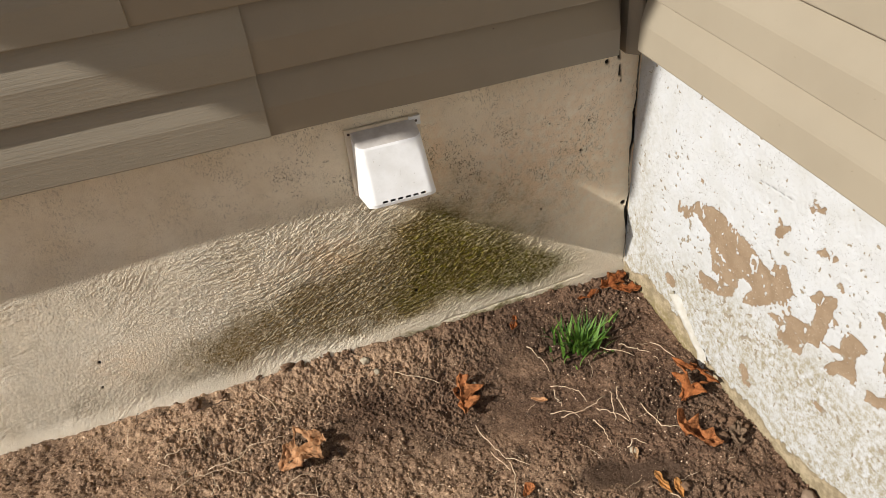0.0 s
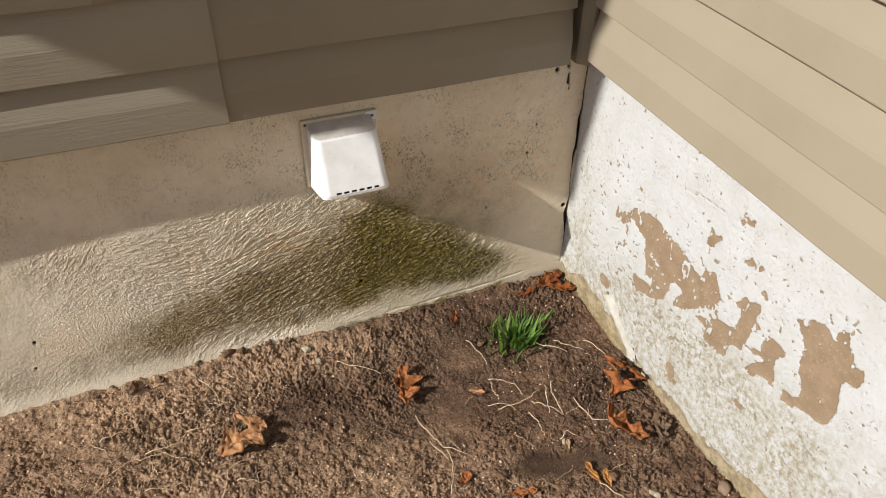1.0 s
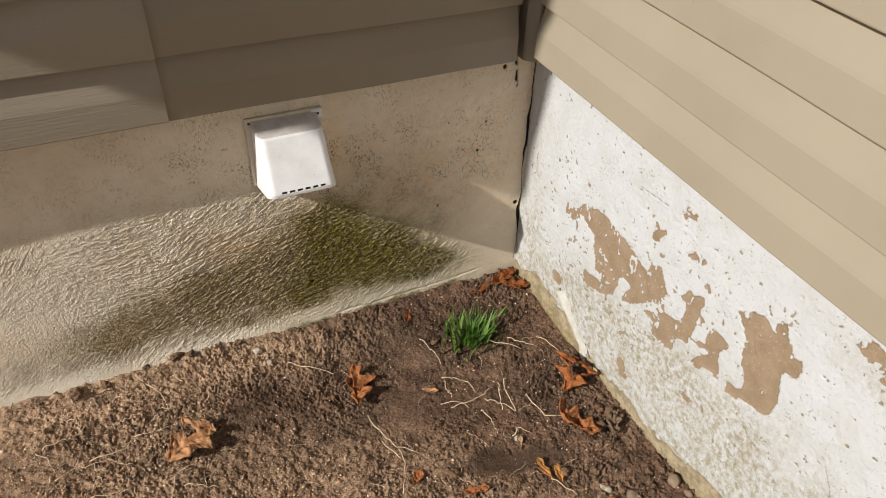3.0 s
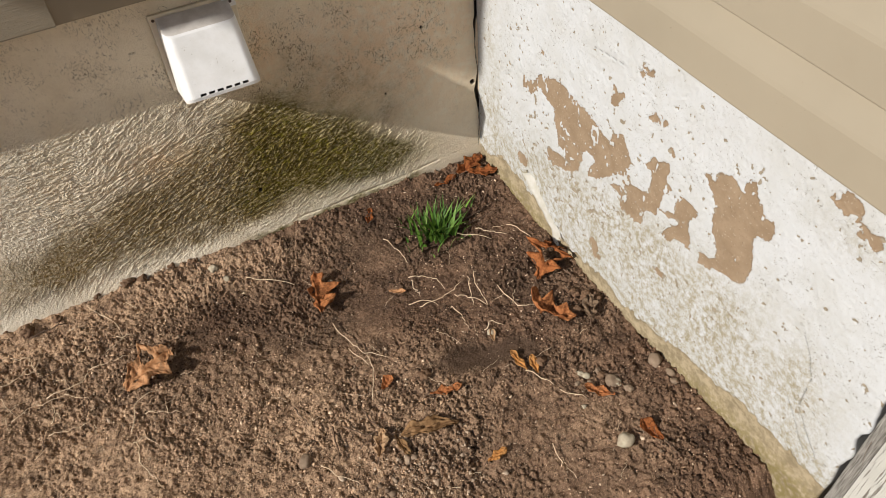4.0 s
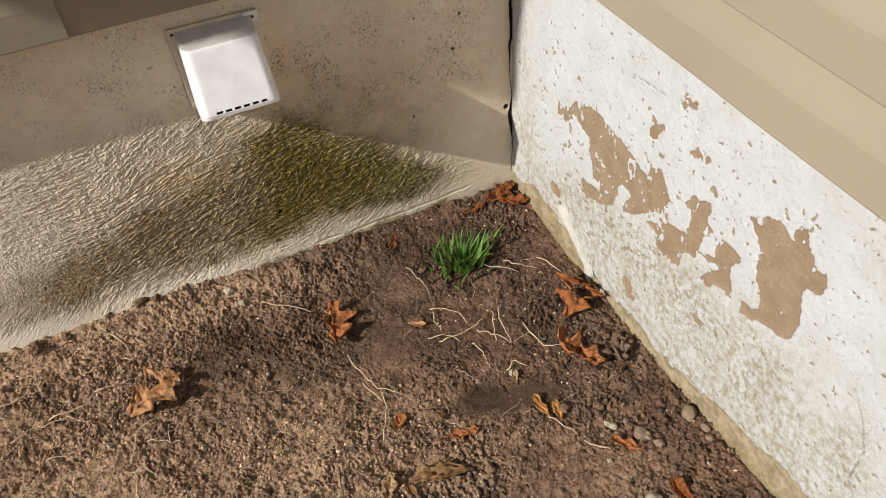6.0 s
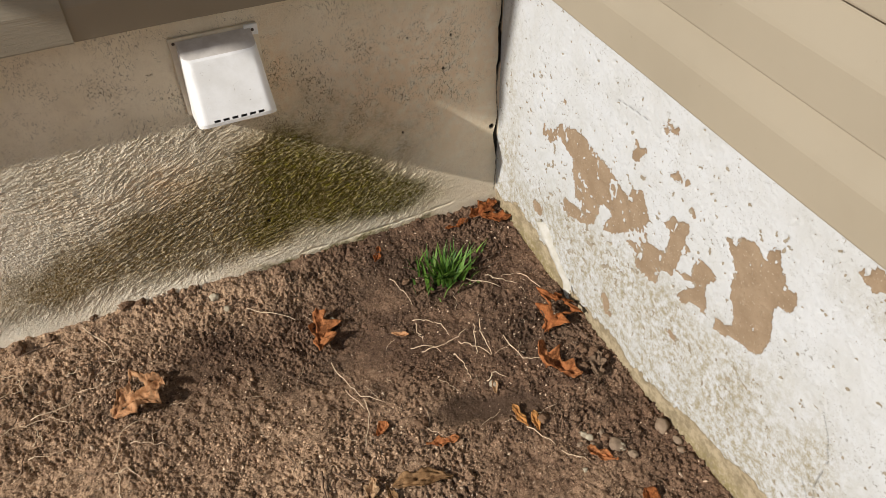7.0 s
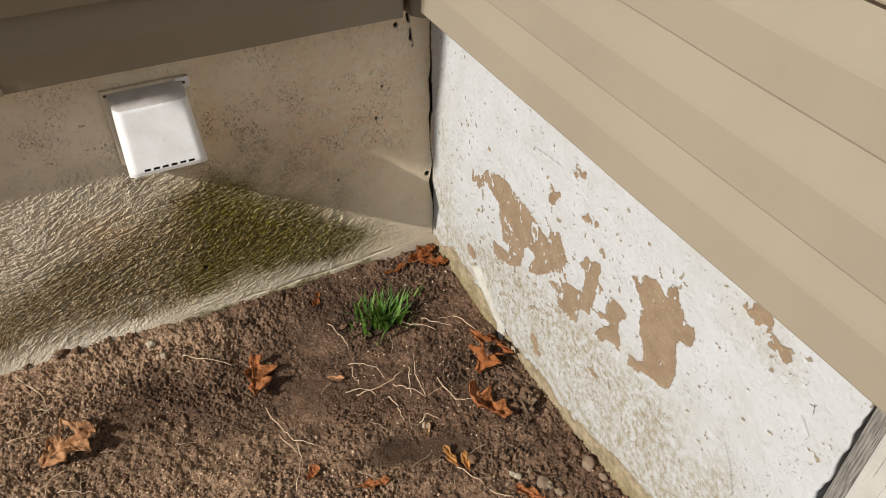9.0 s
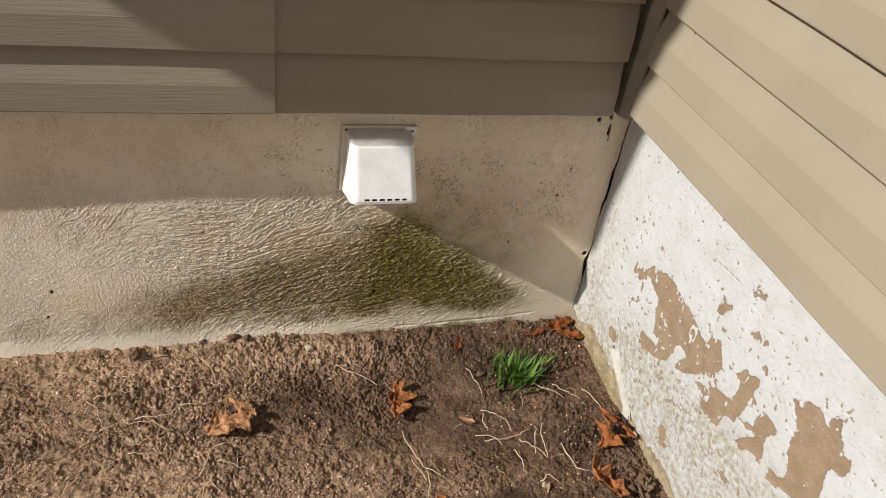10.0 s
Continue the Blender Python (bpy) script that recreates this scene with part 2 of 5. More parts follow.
def crumb_material():
    k = Mat("soil_crumbs", 0.95)
    r = k.island()
    c = k.mix(k.ramp(r, 0.1, 0.7), (0.052, 0.031, 0.020), (0.215, 0.130, 0.080))
    tan = k.mix(k.ramp(r, 0.15, 0.8), (0.19, 0.118, 0.070), (0.53, 0.36, 0.23))
    c = k.mix(k.ramp(k.op("ADD", k.attr("dry"), k.op("MULTIPLY", k.op("SUBTRACT", r, 0.5), 0.5)), 0.15, 0.65), c, tan)
    c = k.mix(k.op("MULTIPLY", k.attr("damp"), 0.85), c, k.mix(r, (0.040, 0.025, 0.017), (0.105, 0.066, 0.042)))
    c = k.mix(k.ramp(r, 0.925, 0.945), c, (0.70, 0.53, 0.37))
    return k.colour(k.mix(k.op("MULTIPLY", k.ramp(k.noise(300, 3), 0.4, 0.7), 0.35), c, (0.06, 0.04, 0.03))).bump(k.noise(900, 2), 0.0006, 0.6).m


def gravel_material():
    k = Mat("small_gravel", 0.8)
    r = k.island()
    c = k.mix(k.ramp(r, 0.1, 0.5), (0.17, 0.115, 0.076), (0.36, 0.26, 0.18))
    c = k.mix(k.ramp(r, 0.60, 0.90), c, (0.52, 0.40, 0.29))
    return k.colour(k.mix(k.op("MULTIPLY", k.noise(200, 3), 0.45), c, (0.10, 0.07, 0.05))).bump(k.noise(600, 2), 0.0004, 0.5).m


def leaf_material(name, a, b, vein):
    k = Mat(name, 0.85)
    c = k.mix(k.ramp(k.noise(55, 4, 0.6), 0.3, 0.7), a, b)
    c = k.mix(k.op("MULTIPLY", k.ramp(k.noise(46, 6, 0.75), 0.46, 0.62), 0.85), c, tuple(0.36 * v for v in a))
    c = k.mix(k.ramp(k.noise(260, 3), 0.6, 0.75), c, tuple(0.45 * v for v in a))
    c = k.mix(k.op("MULTIPLY", k.attr("vein"), 0.7), c, vein)
    return k.colour(c).bump(k.noise(130, 4), 0.0022, 0.8).m


def grass_material():
    k = Mat("green_grass", 0.6)
    c = k.mix(k.own(), (0.030, 0.088, 0.008), (0.115, 0.215, 0.020))
    c = k.mix(k.ramp(k.noise(60, 2), 0.55, 0.8), c, (0.17, 0.25, 0.035))
    return k.colour(c).bump(k.noise(500, 2, 0.5, (4, 4, 0.4)), 0.0004, 0.5).m


def wood_material(name, pale, dark, paint=None, keep=0.5, fine=60):
    """Weathered grain that runs along z; with paint left on it where the noise is high."""
    k = Mat(name, 0.85)
    grain = k.noise(fine, 6, 0.72, (5.0, 5.0, 0.22), warp=0.5)
    c = k.mix(k.ramp(grain, 0.3, 0.68), dark, pale)
    height = grain
    if paint:
        left = k.ramp(k.op("ADD", k.noise(60, 6, 0.7, (3.4, 3.4, 0.12), warp=0.4), k.op("MULTIPLY", k.op("SUBTRACT", grain, 0.5), 0.45)), keep, keep + 0.03)
        c = k.mix(left, c, k.mix(k.ramp(k.noise(24, 4), 0.3, 0.7), paint, tuple(0.86 * v for v in paint)))
        height = k.op("ADD", k.op("MULTIPLY", grain, 0.6), left)
    return k.colour(c).bump(height, 0.0016, 0.9).m


STUCCO, PEELING, SOIL = stucco_material(), peeling_material(), soil_material()
# one siding in three tones: sun and shade are put into the colour
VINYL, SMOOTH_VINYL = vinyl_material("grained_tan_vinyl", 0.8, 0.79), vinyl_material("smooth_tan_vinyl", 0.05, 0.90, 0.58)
# darker, warmer copy for the boards and trim that stand in shade
SHADED_VINYL = vinyl_material("shaded_tan_vinyl", 0.12, 0.66, 0.45, 1.05)
CRUMBS, GRAVEL, GRASS = crumb_material(), gravel_material(), grass_material()
CORE = plain_material("rough_masonry", (0.38, 0.34, 0.28), (0.30, 0.26, 0.21), 6, 0.9, 0.002, 60)
WHITE = scuffed_material()
# hood top: grime plus the siding lip's shade put into the grey
GRIMY_SHADED = plain_material("grimy_shaded_plastic", (0.70, 0.66, 0.61), (0.52, 0.47, 0.42), 35, 0.7, 0.0003, 300)
GREYED = plain_material("greyed_plastic", (0.72, 0.63, 0.48), (0.60, 0.51, 0.38), 30, 0.6, 0.0003, 300)
STEEL = plain_material("rusty_screw", (0.09, 0.06, 0.04), (0.05, 0.035, 0.03), 200, 0.7, 0.0003, 900)
# near black standing in for the unlit inside of vent and basement
DARK = plain_material("unlit_dark", (0.03, 0.03, 0.03), (0.02, 0.02, 0.02), 20, 0.7)
STONE = plain_material("brown_grey_stone", (0.26, 0.19, 0.13), (0.18, 0.125, 0.085), 60, 0.8, 0.0006, 350)
PALE_STONE = plain_material("pale_stone", (0.42, 0.37, 0.27), (0.30, 0.24, 0.17), 70, 0.85, 0.0006, 350)
STRAW = plain_material("dry_straw", (0.68, 0.54, 0.37), (0.50, 0.36, 0.23), 40, 0.7, 0.0003, 500)
TWIG = plain_material("dark_twig", (0.10, 0.062, 0.042), (0.15, 0.10, 0.068), 60, 0.85, 0.0005, 400)
LOOSE_PAINT = plain_material("loose_white_paint", (0.52, 0.50, 0.455), (0.44, 0.41, 0.34), 60, 0.8, 0.0008, 240)
CLOD = plain_material("dry_clod", (0.20, 0.122, 0.074), (0.11, 0.065, 0.04), 90, 0.95, 0.005, 200)
ORANGE_LEAF = leaf_material("orange_leaf", (0.28, 0.098, 0.034), (0.42, 0.175, 0.068), (0.18, 0.056, 0.020))
TAN_LEAF = leaf_material("tan_leaf", (0.46, 0.25, 0.125), (0.38, 0.18, 0.08), (0.30, 0.13, 0.05))
RED_LEAF = leaf_material("red_brown_leaf", (0.20, 0.060, 0.018), (0.27, 0.095, 0.03), (0.13, 0.035, 0.012))
RUST_LEAF = leaf_material("rust_leaf", (0.27, 0.088, 0.028), (0.34, 0.125, 0.042), (0.18, 0.055, 0.018))
DULL_LEAF = leaf_material("dull_leaf", (0.33, 0.195, 0.10), (0.46, 0.31, 0.18), (0.22, 0.12, 0.06))
BROWN_LEAF = leaf_material("shrivelled_brown_leaf", (0.17, 0.092, 0.040), (0.28, 0.165, 0.080), (0.11, 0.055, 0.025))
GREY_LEAF = leaf_material("grey_brown_leaf", (0.15, 0.098, 0.062), (0.24, 0.165, 0.105), (0.10, 0.06, 0.04))
YELLOW_LEAF = leaf_material("yellow_leaf", (0.42, 0.18, 0.05), (0.46, 0.24, 0.085), (0.3, 0.13, 0.04))
GREY_WOOD = wood_material("grey_weathered_wood", (0.34, 0.32, 0.285), (0.07, 0.062, 0.052), fine=150)
CREAM_WOOD = wood_material("cream_flaking_wood", (0.42, 0.37, 0.30), (0.12, 0.10, 0.08), (0.52, 0.505, 0.455), 0.385, 120)
WHITE_WOOD = wood_material("white_painted_wood", (0.46, 0.38, 0.25), (0.26, 0.2, 0.12), (0.52, 0.51, 0.47), 0.33)
GLASS = Mat("window_glass", 0.05).colour((0.9, 0.95, 0.95)).m
GLASS.node_tree.nodes["Principled BSDF"].inputs["Transmission Weight"].default_value = 1.0


# ---- mesh helpers ----
def sheet(name, place, attrs, material, parent=None):
    """A smooth mesh from an array of places (rows, columns, 3), with a number a point for each attribute."""
    nu, nv = place.shape[:2]
    me = bpy.data.meshes.new(name)
    me.vertices.add(nu * nv)
    me.vertices.foreach_set("co", place.reshape(-1).astype(np.float32))
    idx = np.arange(nu * nv).reshape(nu, nv)
    quads = np.stack([idx[:-1, :-1], idx[1:, :-1], idx[1:, 1:], idx[:-1, 1:]], -1).reshape(-1, 4)
    me.loops.add(quads.size)
    me.loops.foreach_set("vertex_index", quads.reshape(-1).astype(np.int32))
    me.polygons.add(len(quads))
    me.polygons.foreach_set("loop_start", np.arange(0, quads.size, 4, dtype=np.int32))
    me.polygons.foreach_set("use_smooth", np.ones(len(quads), dtype=bool))
    for key, value in attrs.items():
        at = me.attributes.new(key, "FLOAT", "POINT")
        at.data.foreach_set("value", np.broadcast_to(value, (nu, nv)).reshape(-1).astype(np.float32))
    me.update(calc_edges=True)
    me.validate()
    me.materials.append(material)
    ob = new(name, me)
    ob.parent = parent
    return ob


def part(name, bm, material, parent=None, label="", smooth=False):
    """One bmesh as one mesh object under a thing or a part."""
    me = bpy.data.meshes.new(name)
    bmesh.ops.recalc_face_normals(bm, faces=bm.faces)
    bm.to_mesh(me)
    bm.free()
    for p in me.polygons:
        p.use_smooth = smooth
    me.materials.append(material)
    ob = new(name, me)
    ob.parent = parent
    return tagged(ob, label)


def thing(name, place, label, category, group="", turn=0.0):
    ob = new(name)
    ob.empty_display_size = 0.02
    ob.matrix_basis = pose(*place, 0, 0, turn)
    return tagged(ob, label, category, group)


def box(bm, lo, hi, bevel=0.0):
    """A box between two corners, its edges bevelled."""
    mid, size = (Vector(lo) + Vector(hi)) / 2, Vector(hi) - Vector(lo)
    made = bmesh.ops.create_cube(bm, size=1.0, matrix=Matrix.Translation(mid) @ Matrix.Diagonal((*size, 1)))
    if bevel:
        edges = list({e for v in made["verts"] for e in v.link_edges})
        bmesh.ops.bevel(bm, geom=edges, offset=bevel, segments=2, affect="EDGES", profile=0.6)
    return bm


def boxed(lo, hi, bevel=0.0):
    return box(bmesh.new(), lo, hi, bevel)


def tube(points, radius, taper=0.5, sides=6):
    """A thin stem along points."""
    bm, rings = bmesh.new(), []
    pts = [Vector(p) for p in points]
    for n, p in enumerate(pts):
        way = (pts[min(n + 1, len(pts) - 1)] - pts[max(n - 1, 0)]).normalized()
        side = way.cross(Vector((0.13, 0.21, 1.0))).normalized()
        up = side.cross(way)
        r = radius * (1 - (1 - taper) * n / max(1, len(pts) - 1))
        rings.append([bm.verts.new(p + r * (math.cos(a) * side + math.sin(a) * up)) for a in (2 * math.pi * i / sides for i in range(sides))])
    for a, b in zip(rings, rings[1:]):
        for i in range(sides):
            bm.faces.new((a[i], a[(i + 1) % sides], b[(i + 1) % sides], b[i]))
    bm.faces.new(rings[0])
    bm.faces.new(rings[-1][::-1])
    return bm


def clods(x, y, freq, seed, fill=0.8):
    """Uneven round lumps with sharp gaps between them, 0..1."""
    rs = np.random.RandomState(seed)
    jx, jy, size = rs.rand(128, 128), rs.rand(128, 128), rs.rand(128, 128)
    u, v = x * freq + 0.6 * fbm(x, y, freq * 1.3, 2, seed + 1), y * freq + 0.6 * fbm(x, y, freq * 1.3, 2, seed + 2)
    iu, iv = np.floor(u).astype(int), np.floor(v).astype(int)
    best = np.zeros_like(u)
    for du in (-1, 0, 1):
        for dv in (-1, 0, 1):
            a, b = (iu + du) % 128, (iv + dv) % 128
            k = size[a, b]
            r = 0.35 + 0.55 * k
            d = ((u - iu - du - jx[a, b]) ** 2 + (v - iv - dv - jy[a, b]) ** 2) / (r * r)
            best = np.maximum(best, np.where(k < fill, np.sqrt(np.clip(1 - d, 0, 1)) * r * 1.2, 0))
    return best


def ground_height(x, y):
    """The soil's height, for arrays or numbers."""
    x, y = np.asarray(x, float), np.asarray(y, float)
    h = -0.030 * blob(x, y, -0.40, -0.30, 0.26, 0.17) - 0.014 * blob(x, y, -0.80, -0.55, 0.5, 0.3)
    h = h + 0.035 * step(0.45, 0.95, -y) * step(-0.35, 0.0, x)
    h = h + 0.008 * step(-0.07, -0.01, y) * step(-0.05, -0.2, x) + 0.010 * step(-0.09, -0.01, y) * step(-0.45, -0.65, x)
    h = h - 0.012 * blob(x, y, -0.27, -0.50, 0.055, 0.05) + 0.010 * blob(x, y, -0.40, -0.44, 0.08, 0.05, 20)
    rough = 1 - 0.75 * np.clip(blob(x, y, -0.27, -0.51, 0.07, 0.06) + blob(x, y, -0.43, -0.30, 0.08, 0.06) + blob(x, y, -0.36, -0.17, 0.09, 0.05), 0, 1)
    h = h + 0.006 * fbm(x, y, 9, 3, 5) + rough * (0.0050 * fbm(x, y, 38, 3, 11) + 0.0050 * (0.5 - np.abs(fbm(x, y, 52, 2, 15))) + 0.0075 * clods(x, y, 58, 400, 0.36) * step(-0.15, 0.45, fbm(x, y, 11, 2, 23)))
    near = step(-1.50, -1.45, x) * step(-1.0, -0.93, y) * step(0.2, 0.05, x) * step(0.2, 0.05, y)
    return h * near - 0.02 * (1 - near)


def ground_at(x, y):
    return float(ground_height(np.array([x]), np.array([y]))[0])


# ---- ground ----
def soil_state(x, y):
    """How dry and how damp the soil is, each 0..1."""
    # unseen soil past the plot is made paler to bounce light on the walls
    bounce_outside = 1 - step(-2.6, -1.45, x) * step(-2.2, -0.95, y)
    mx, my = x + 0.030 * fbm(x, y, 13, 3, 47, 0.6), y + 0.030 * fbm(x, y, 13, 3, 48, 0.6)
    damp = np.clip(1.1 * blob(mx, my, -0.30, -0.500, 0.055, 0.030, -15) + 1.1 * blob(mx, my, -0.225, -0.545, 0.050, 0.032, -40) + 0.45 * blob(mx, my, -0.41, -0.30, 0.12, 0.06) + 0.75 * blob(mx, my, -0.25, -0.13, 0.24, 0.12) + 0.6 * blob(mx, my, -0.15, -0.38, 0.16, 0.14) + 0.5 * blob(mx, my, -0.76, -0.20, 0.12, 0.06) + 0.45 * blob(mx, my, -0.60, -0.30, 0.10, 0.10), 0, 1)
    dry = np.clip(0.62 * step(-0.65, -0.98, x) + 0.5 * blob(x, y, -0.55, -0.52, 0.2, 0.14) + 0.65 * bounce_outside + 0.35 * step(-0.5, -0.75, y) * step(-0.3, -0.55, x) + 0.55 * blob(x, y, -0.80, -0.50, 0.40, 0.22) + 0.7 * blob(x, y, -0.78, -0.06, 0.25, 0.07, -10) + 0.5 * blob(x, y, -1.05, -0.10, 0.2, 0.1) + 0.6 * blob(x, y, -0.62, -0.07, 0.22, 0.06, -8) + 0.2 * blob(x, y, -0.25, -0.72, 0.3, 0.16) + 0.35 * fbm(x, y, 6, 3, 41), 0, 1)
    damp = np.clip(0.45 * damp + 0.65 * step(0.35, 0.75, damp + 0.35 * fbm(x, y, 30, 4, 43, 0.65)), 0, 1)
    return dry, damp


def tilth(x, y):
    """Height of the broken crust: angular lumps with creases between them, in patches, and fine grit all over."""
    wx, wy = x + 0.006 * fbm(x, y, 60, 3, 31, 0.65), y + 0.006 * fbm(x, y, 60, 3, 32, 0.65)
    cloddy = step(-0.20, 0.45, fbm(x, y, 13, 3, 39))
    lumps = 0.8 * np.abs(fbm(wx, wy, 75, 2, 33)) - 0.14 + 0.8 * np.abs(fbm(wx, wy, 170, 2, 34)) - 0.12
    high = 0.0100 * lumps * (0.20 + 0.80 * cloddy) + 0.0045 * clods(wx, wy, 140, 410, 0.36) * cloddy + 0.0036 * clods(wx, wy, 250, 420, 0.5) * step(-0.4, 0.2, fbm(x, y, 28, 2, 35)) + 0.0036 * fbm(x, y, 270, 2, 37, 0.7)
    high = high - 0.0085 * step(0.07, 0.01, np.abs(fbm(wx, wy, 95, 2, 38))) * step(-0.1, 0.25, fbm(x, y, 24, 2, 42))
    mx, my = x + 0.030 * fbm(x, y, 13, 3, 47, 0.6), y + 0.030 * fbm(x, y, 13, 3, 48, 0.6)
    flat = np.clip(1.4 * blob(mx, my, -0.30, -0.500, 0.055, 0.030, -15) + 1.4 * blob(mx, my, -0.225, -0.545, 0.050, 0.032, -40) + 0.9 * blob(mx, my, -0.41, -0.30, 0.10, 0.06), 0, 1)
    patchy = 0.35 + 0.9 * step(0.25, 0.75, lattice(x * 8, y * 8, 45) * 0.65 + lattice(x * 21, y * 21, 46) * 0.35)
    return high * patchy * (1 - 0.9 * flat)


def build_ground():
    ax = np.concatenate([-np.geomspace(60, 1.5, 26), np.arange(-1.47, -1.26, 0.004), np.arange(-1.26, 0.03, 0.0019), [0.3, 1, 4, 15, 60]])
    ay = np.concatenate([-np.geomspace(60, 1.0, 26), np.arange(-0.98, -0.90, 0.004), np.arange(-0.90, 0.03, 0.0019), [0.3, 1, 4, 15, 60]])
    x, y = np.meshgrid(ax, ay, indexing="ij")
    h = ground_height(x, y)
    inside = (x > -1.48) & (y > -1.0) & (x < 0.05) & (y < 0.05)
    dry, damp = soil_state(x, y)
    h = h + np.where(inside, tilth(x, y), 0)
    h = h - 0.010 * blob(x, y, -1.12, -0.257, 0.010, 0.010)
    ob = sheet("ground", np.stack([x, y, h], -1), {"dry": dry, "damp": damp}, SOIL)
    return tagged(ob, "bare dark brown soil with crumbs and small stones", "soil", kind="structure")


build_ground()


# ---- the two walls ----
COURSE, LIP = 0.1135, 0.056


def build_wall_north():
    core = part("wall_north", boxed((-4.5, 0.030, -0.4), (0.30, 0.26, 3.6)), CORE)
    tagged(core, "tan clapboard house wall on a stained stucco foundation", "wall", kind="structure")
    ax = np.concatenate([np.linspace(-4.5, -1.49, 20), np.arange(-1.46, -1.26, 0.003), np.arange(-1.26, 0.0, 0.00125), [0.0]])
    az = np.concatenate([[-0.2, -0.12], np.concatenate([np.arange(-0.03, 0.42, 0.00122), np.arange(0.42, 0.605, 0.0018)]), [0.66]])
    x, z = np.meshgrid(ax, az, indexing="ij")
    # trowel strokes: sharp broken ridges in straight sweeps and arcs, each in its own places, over a crackled ground
    def ridges(p, q, freq, seed):
        return np.clip(1 - 2.6 * np.abs(fbm(p, q, freq, 1, seed)), -0.25, 1)
    wx, wz = x + 0.0016 * fbm(x, z, 150, 2, 62), z + 0.0016 * fbm(x, z, 150, 2, 64)
    relief = 0.12 * ridges(wx, wz, 220, 81) + 0.35 * ridges(wx, wz, 350, 82) + 0.60 * fbm(x, z, 430, 1, 83)
    for n, (deg, lo) in enumerate(((14, 0.38), (27, 0.50), (2, 0.54), (42, 0.60))):
        c, sn = math.cos(radians(deg)), math.sin(radians(deg))
        u, v = wx * c + wz * sn, wz * c - wx * sn
        v = v + 0.014 * fbm(x, z, 7, 2, 65 + n)
        weight = step(lo, lo + 0.16, lattice(x * 6 + 3.1 * n, z * 6 - 7.7 * n, 60 + n))
        stroke = ridges(u * 0.15, v, 400, 70 + n) * (0.35 + 0.8 * step(0.3, 0.6, lattice(u * 45, v * 200, 78 + n)))
        relief = relief * (1 - 0.45 * weight) + 1.0 * weight * stroke
    for n, (cx, cz) in enumerate(((-0.86, 0.42), (-1.16, 0.10), (-0.52, 0.02))):
        rad, ang = np.hypot(wx - cx, wz - cz), np.arctan2(z - cz, x - cx)
        weight = step(0.16, 0.10, np.abs(rad - 0.15)) * step(0.4, 0.6, lattice(x * 5, z * 5, 85 + n))
        relief = relief + 0.5 * weight * ridges(ang * 0.05, rad, 330, 88 + n)
    rng = random.Random(12)
    scratch = np.zeros_like(x)
    for n in range(70):
        cx, cz, deg, ln = rng.uniform(-0.80, -0.22), rng.uniform(0.07, 0.30), rng.gauss(15, 7), rng.uniform(0.015, 0.055)
        dx, dz = ln * math.cos(radians(deg)), ln * math.sin(radians(deg))
        scratch = np.maximum(scratch, rng.uniform(0.5, 1.0) * step(0.0026, 0.0006, along(wx, wz, cx - dx, cz - dz, cx + dx, cz + dz)))
    stained = np.clip(blob(x, z, -0.36, 0.20, 0.17, 0.10, -12) + 0.8 * blob(x, z, -0.66, 0.16, 0.25, 0.07, 14), 0, 1)
    amp = (0.0004 + 0.0008 * step(0.46, 0.34, z) + 0.0006 * stained) * (0.35 + 0.65 * step(-0.08, -0.24, x)) * (0.6 + 0.4 * step(0.02, 0.06, z)) * (0.55 + 0.45 * step(-1.05, -0.75, x))
    out = amp * relief - 0.0022 * scratch - 0.005 * step(-0.8, -1.2, x) * step(0.1, 0.3, z) + 0.003 * fbm(x, z, 4, 2, 91)
    out = out + (0.0015 + 0.0055 * step(-0.48, -0.7, x)) * step(0.055, 0.0, z + 0.01 * fbm(x, z, 8, 2, 93)) + 0.022 * np.clip((0.42 - z) / 0.42, 0, 1.1) * (0.5 + 0.5 * np.clip(-x / 0.38, 0, 1))
    groove = step(0.0035, 0.001, np.abs(z - 0.030 - 0.02 * x + 0.004 * fbm(x, z, 18, 2, 95))) * step(-0.52, -0.45, x) * step(-0.35, 0.15, fbm(x, z, 16, 2, 96))
    out = out - 0.0022 * groove
    # broken seam at the corner, cracks, nail holes
    seam = np.abs(x + 0.005 + 0.006 * fbm(x * 0, z, 22, 3, 97)) / (0.0007 + 0.0042 * np.clip(blob(x * 0, z, 0, 0.38, 1, 0.05) + blob(x * 0, z, 0, 0.16, 1, 0.04), 0, 1) + 0.0008 * (z > 0.42))
    hole = step(1.5, 0.7, seam) * step(0.02, 0.04, z)
    crack = along(x + 0.004 * fbm(x, z, 60, 2, 99), z, -0.052, 0.57, -0.044, 0.505)
    hole = np.maximum(hole, step(0.0042, 0.0022, crack) * step(-0.25, 0.1, fbm(x, z, 55, 2, 101)))
    # the two near x -1.18 are chips, their small shadows painted dark
    for cx, cz, r in ((-0.128, 0.366, 0.0035), (-0.111, 0.433, 0.003), (-0.221, 0.246, 0.003), (-0.200, 0.448, 0.0022), (-0.076, 0.553, 0.005), (-0.52, 0.124, 0.004), (-1.171, 0.17, 0.0035), (-1.187, 0.108, 0.0035), (-0.018, 0.2, 0.006)):
        hole = np.maximum(hole, step(1.35, 0.8, np.hypot((x - cx) * 1.3, z - cz) / r + 0.35 * fbm(x, z, 160, 2, 103)))
    out = out - 0.004 * hole
    wob = 0.72 + 0.75 * lattice(x * 14, z * 14, 111) * lattice(x * 31, z * 31, 112) * 2
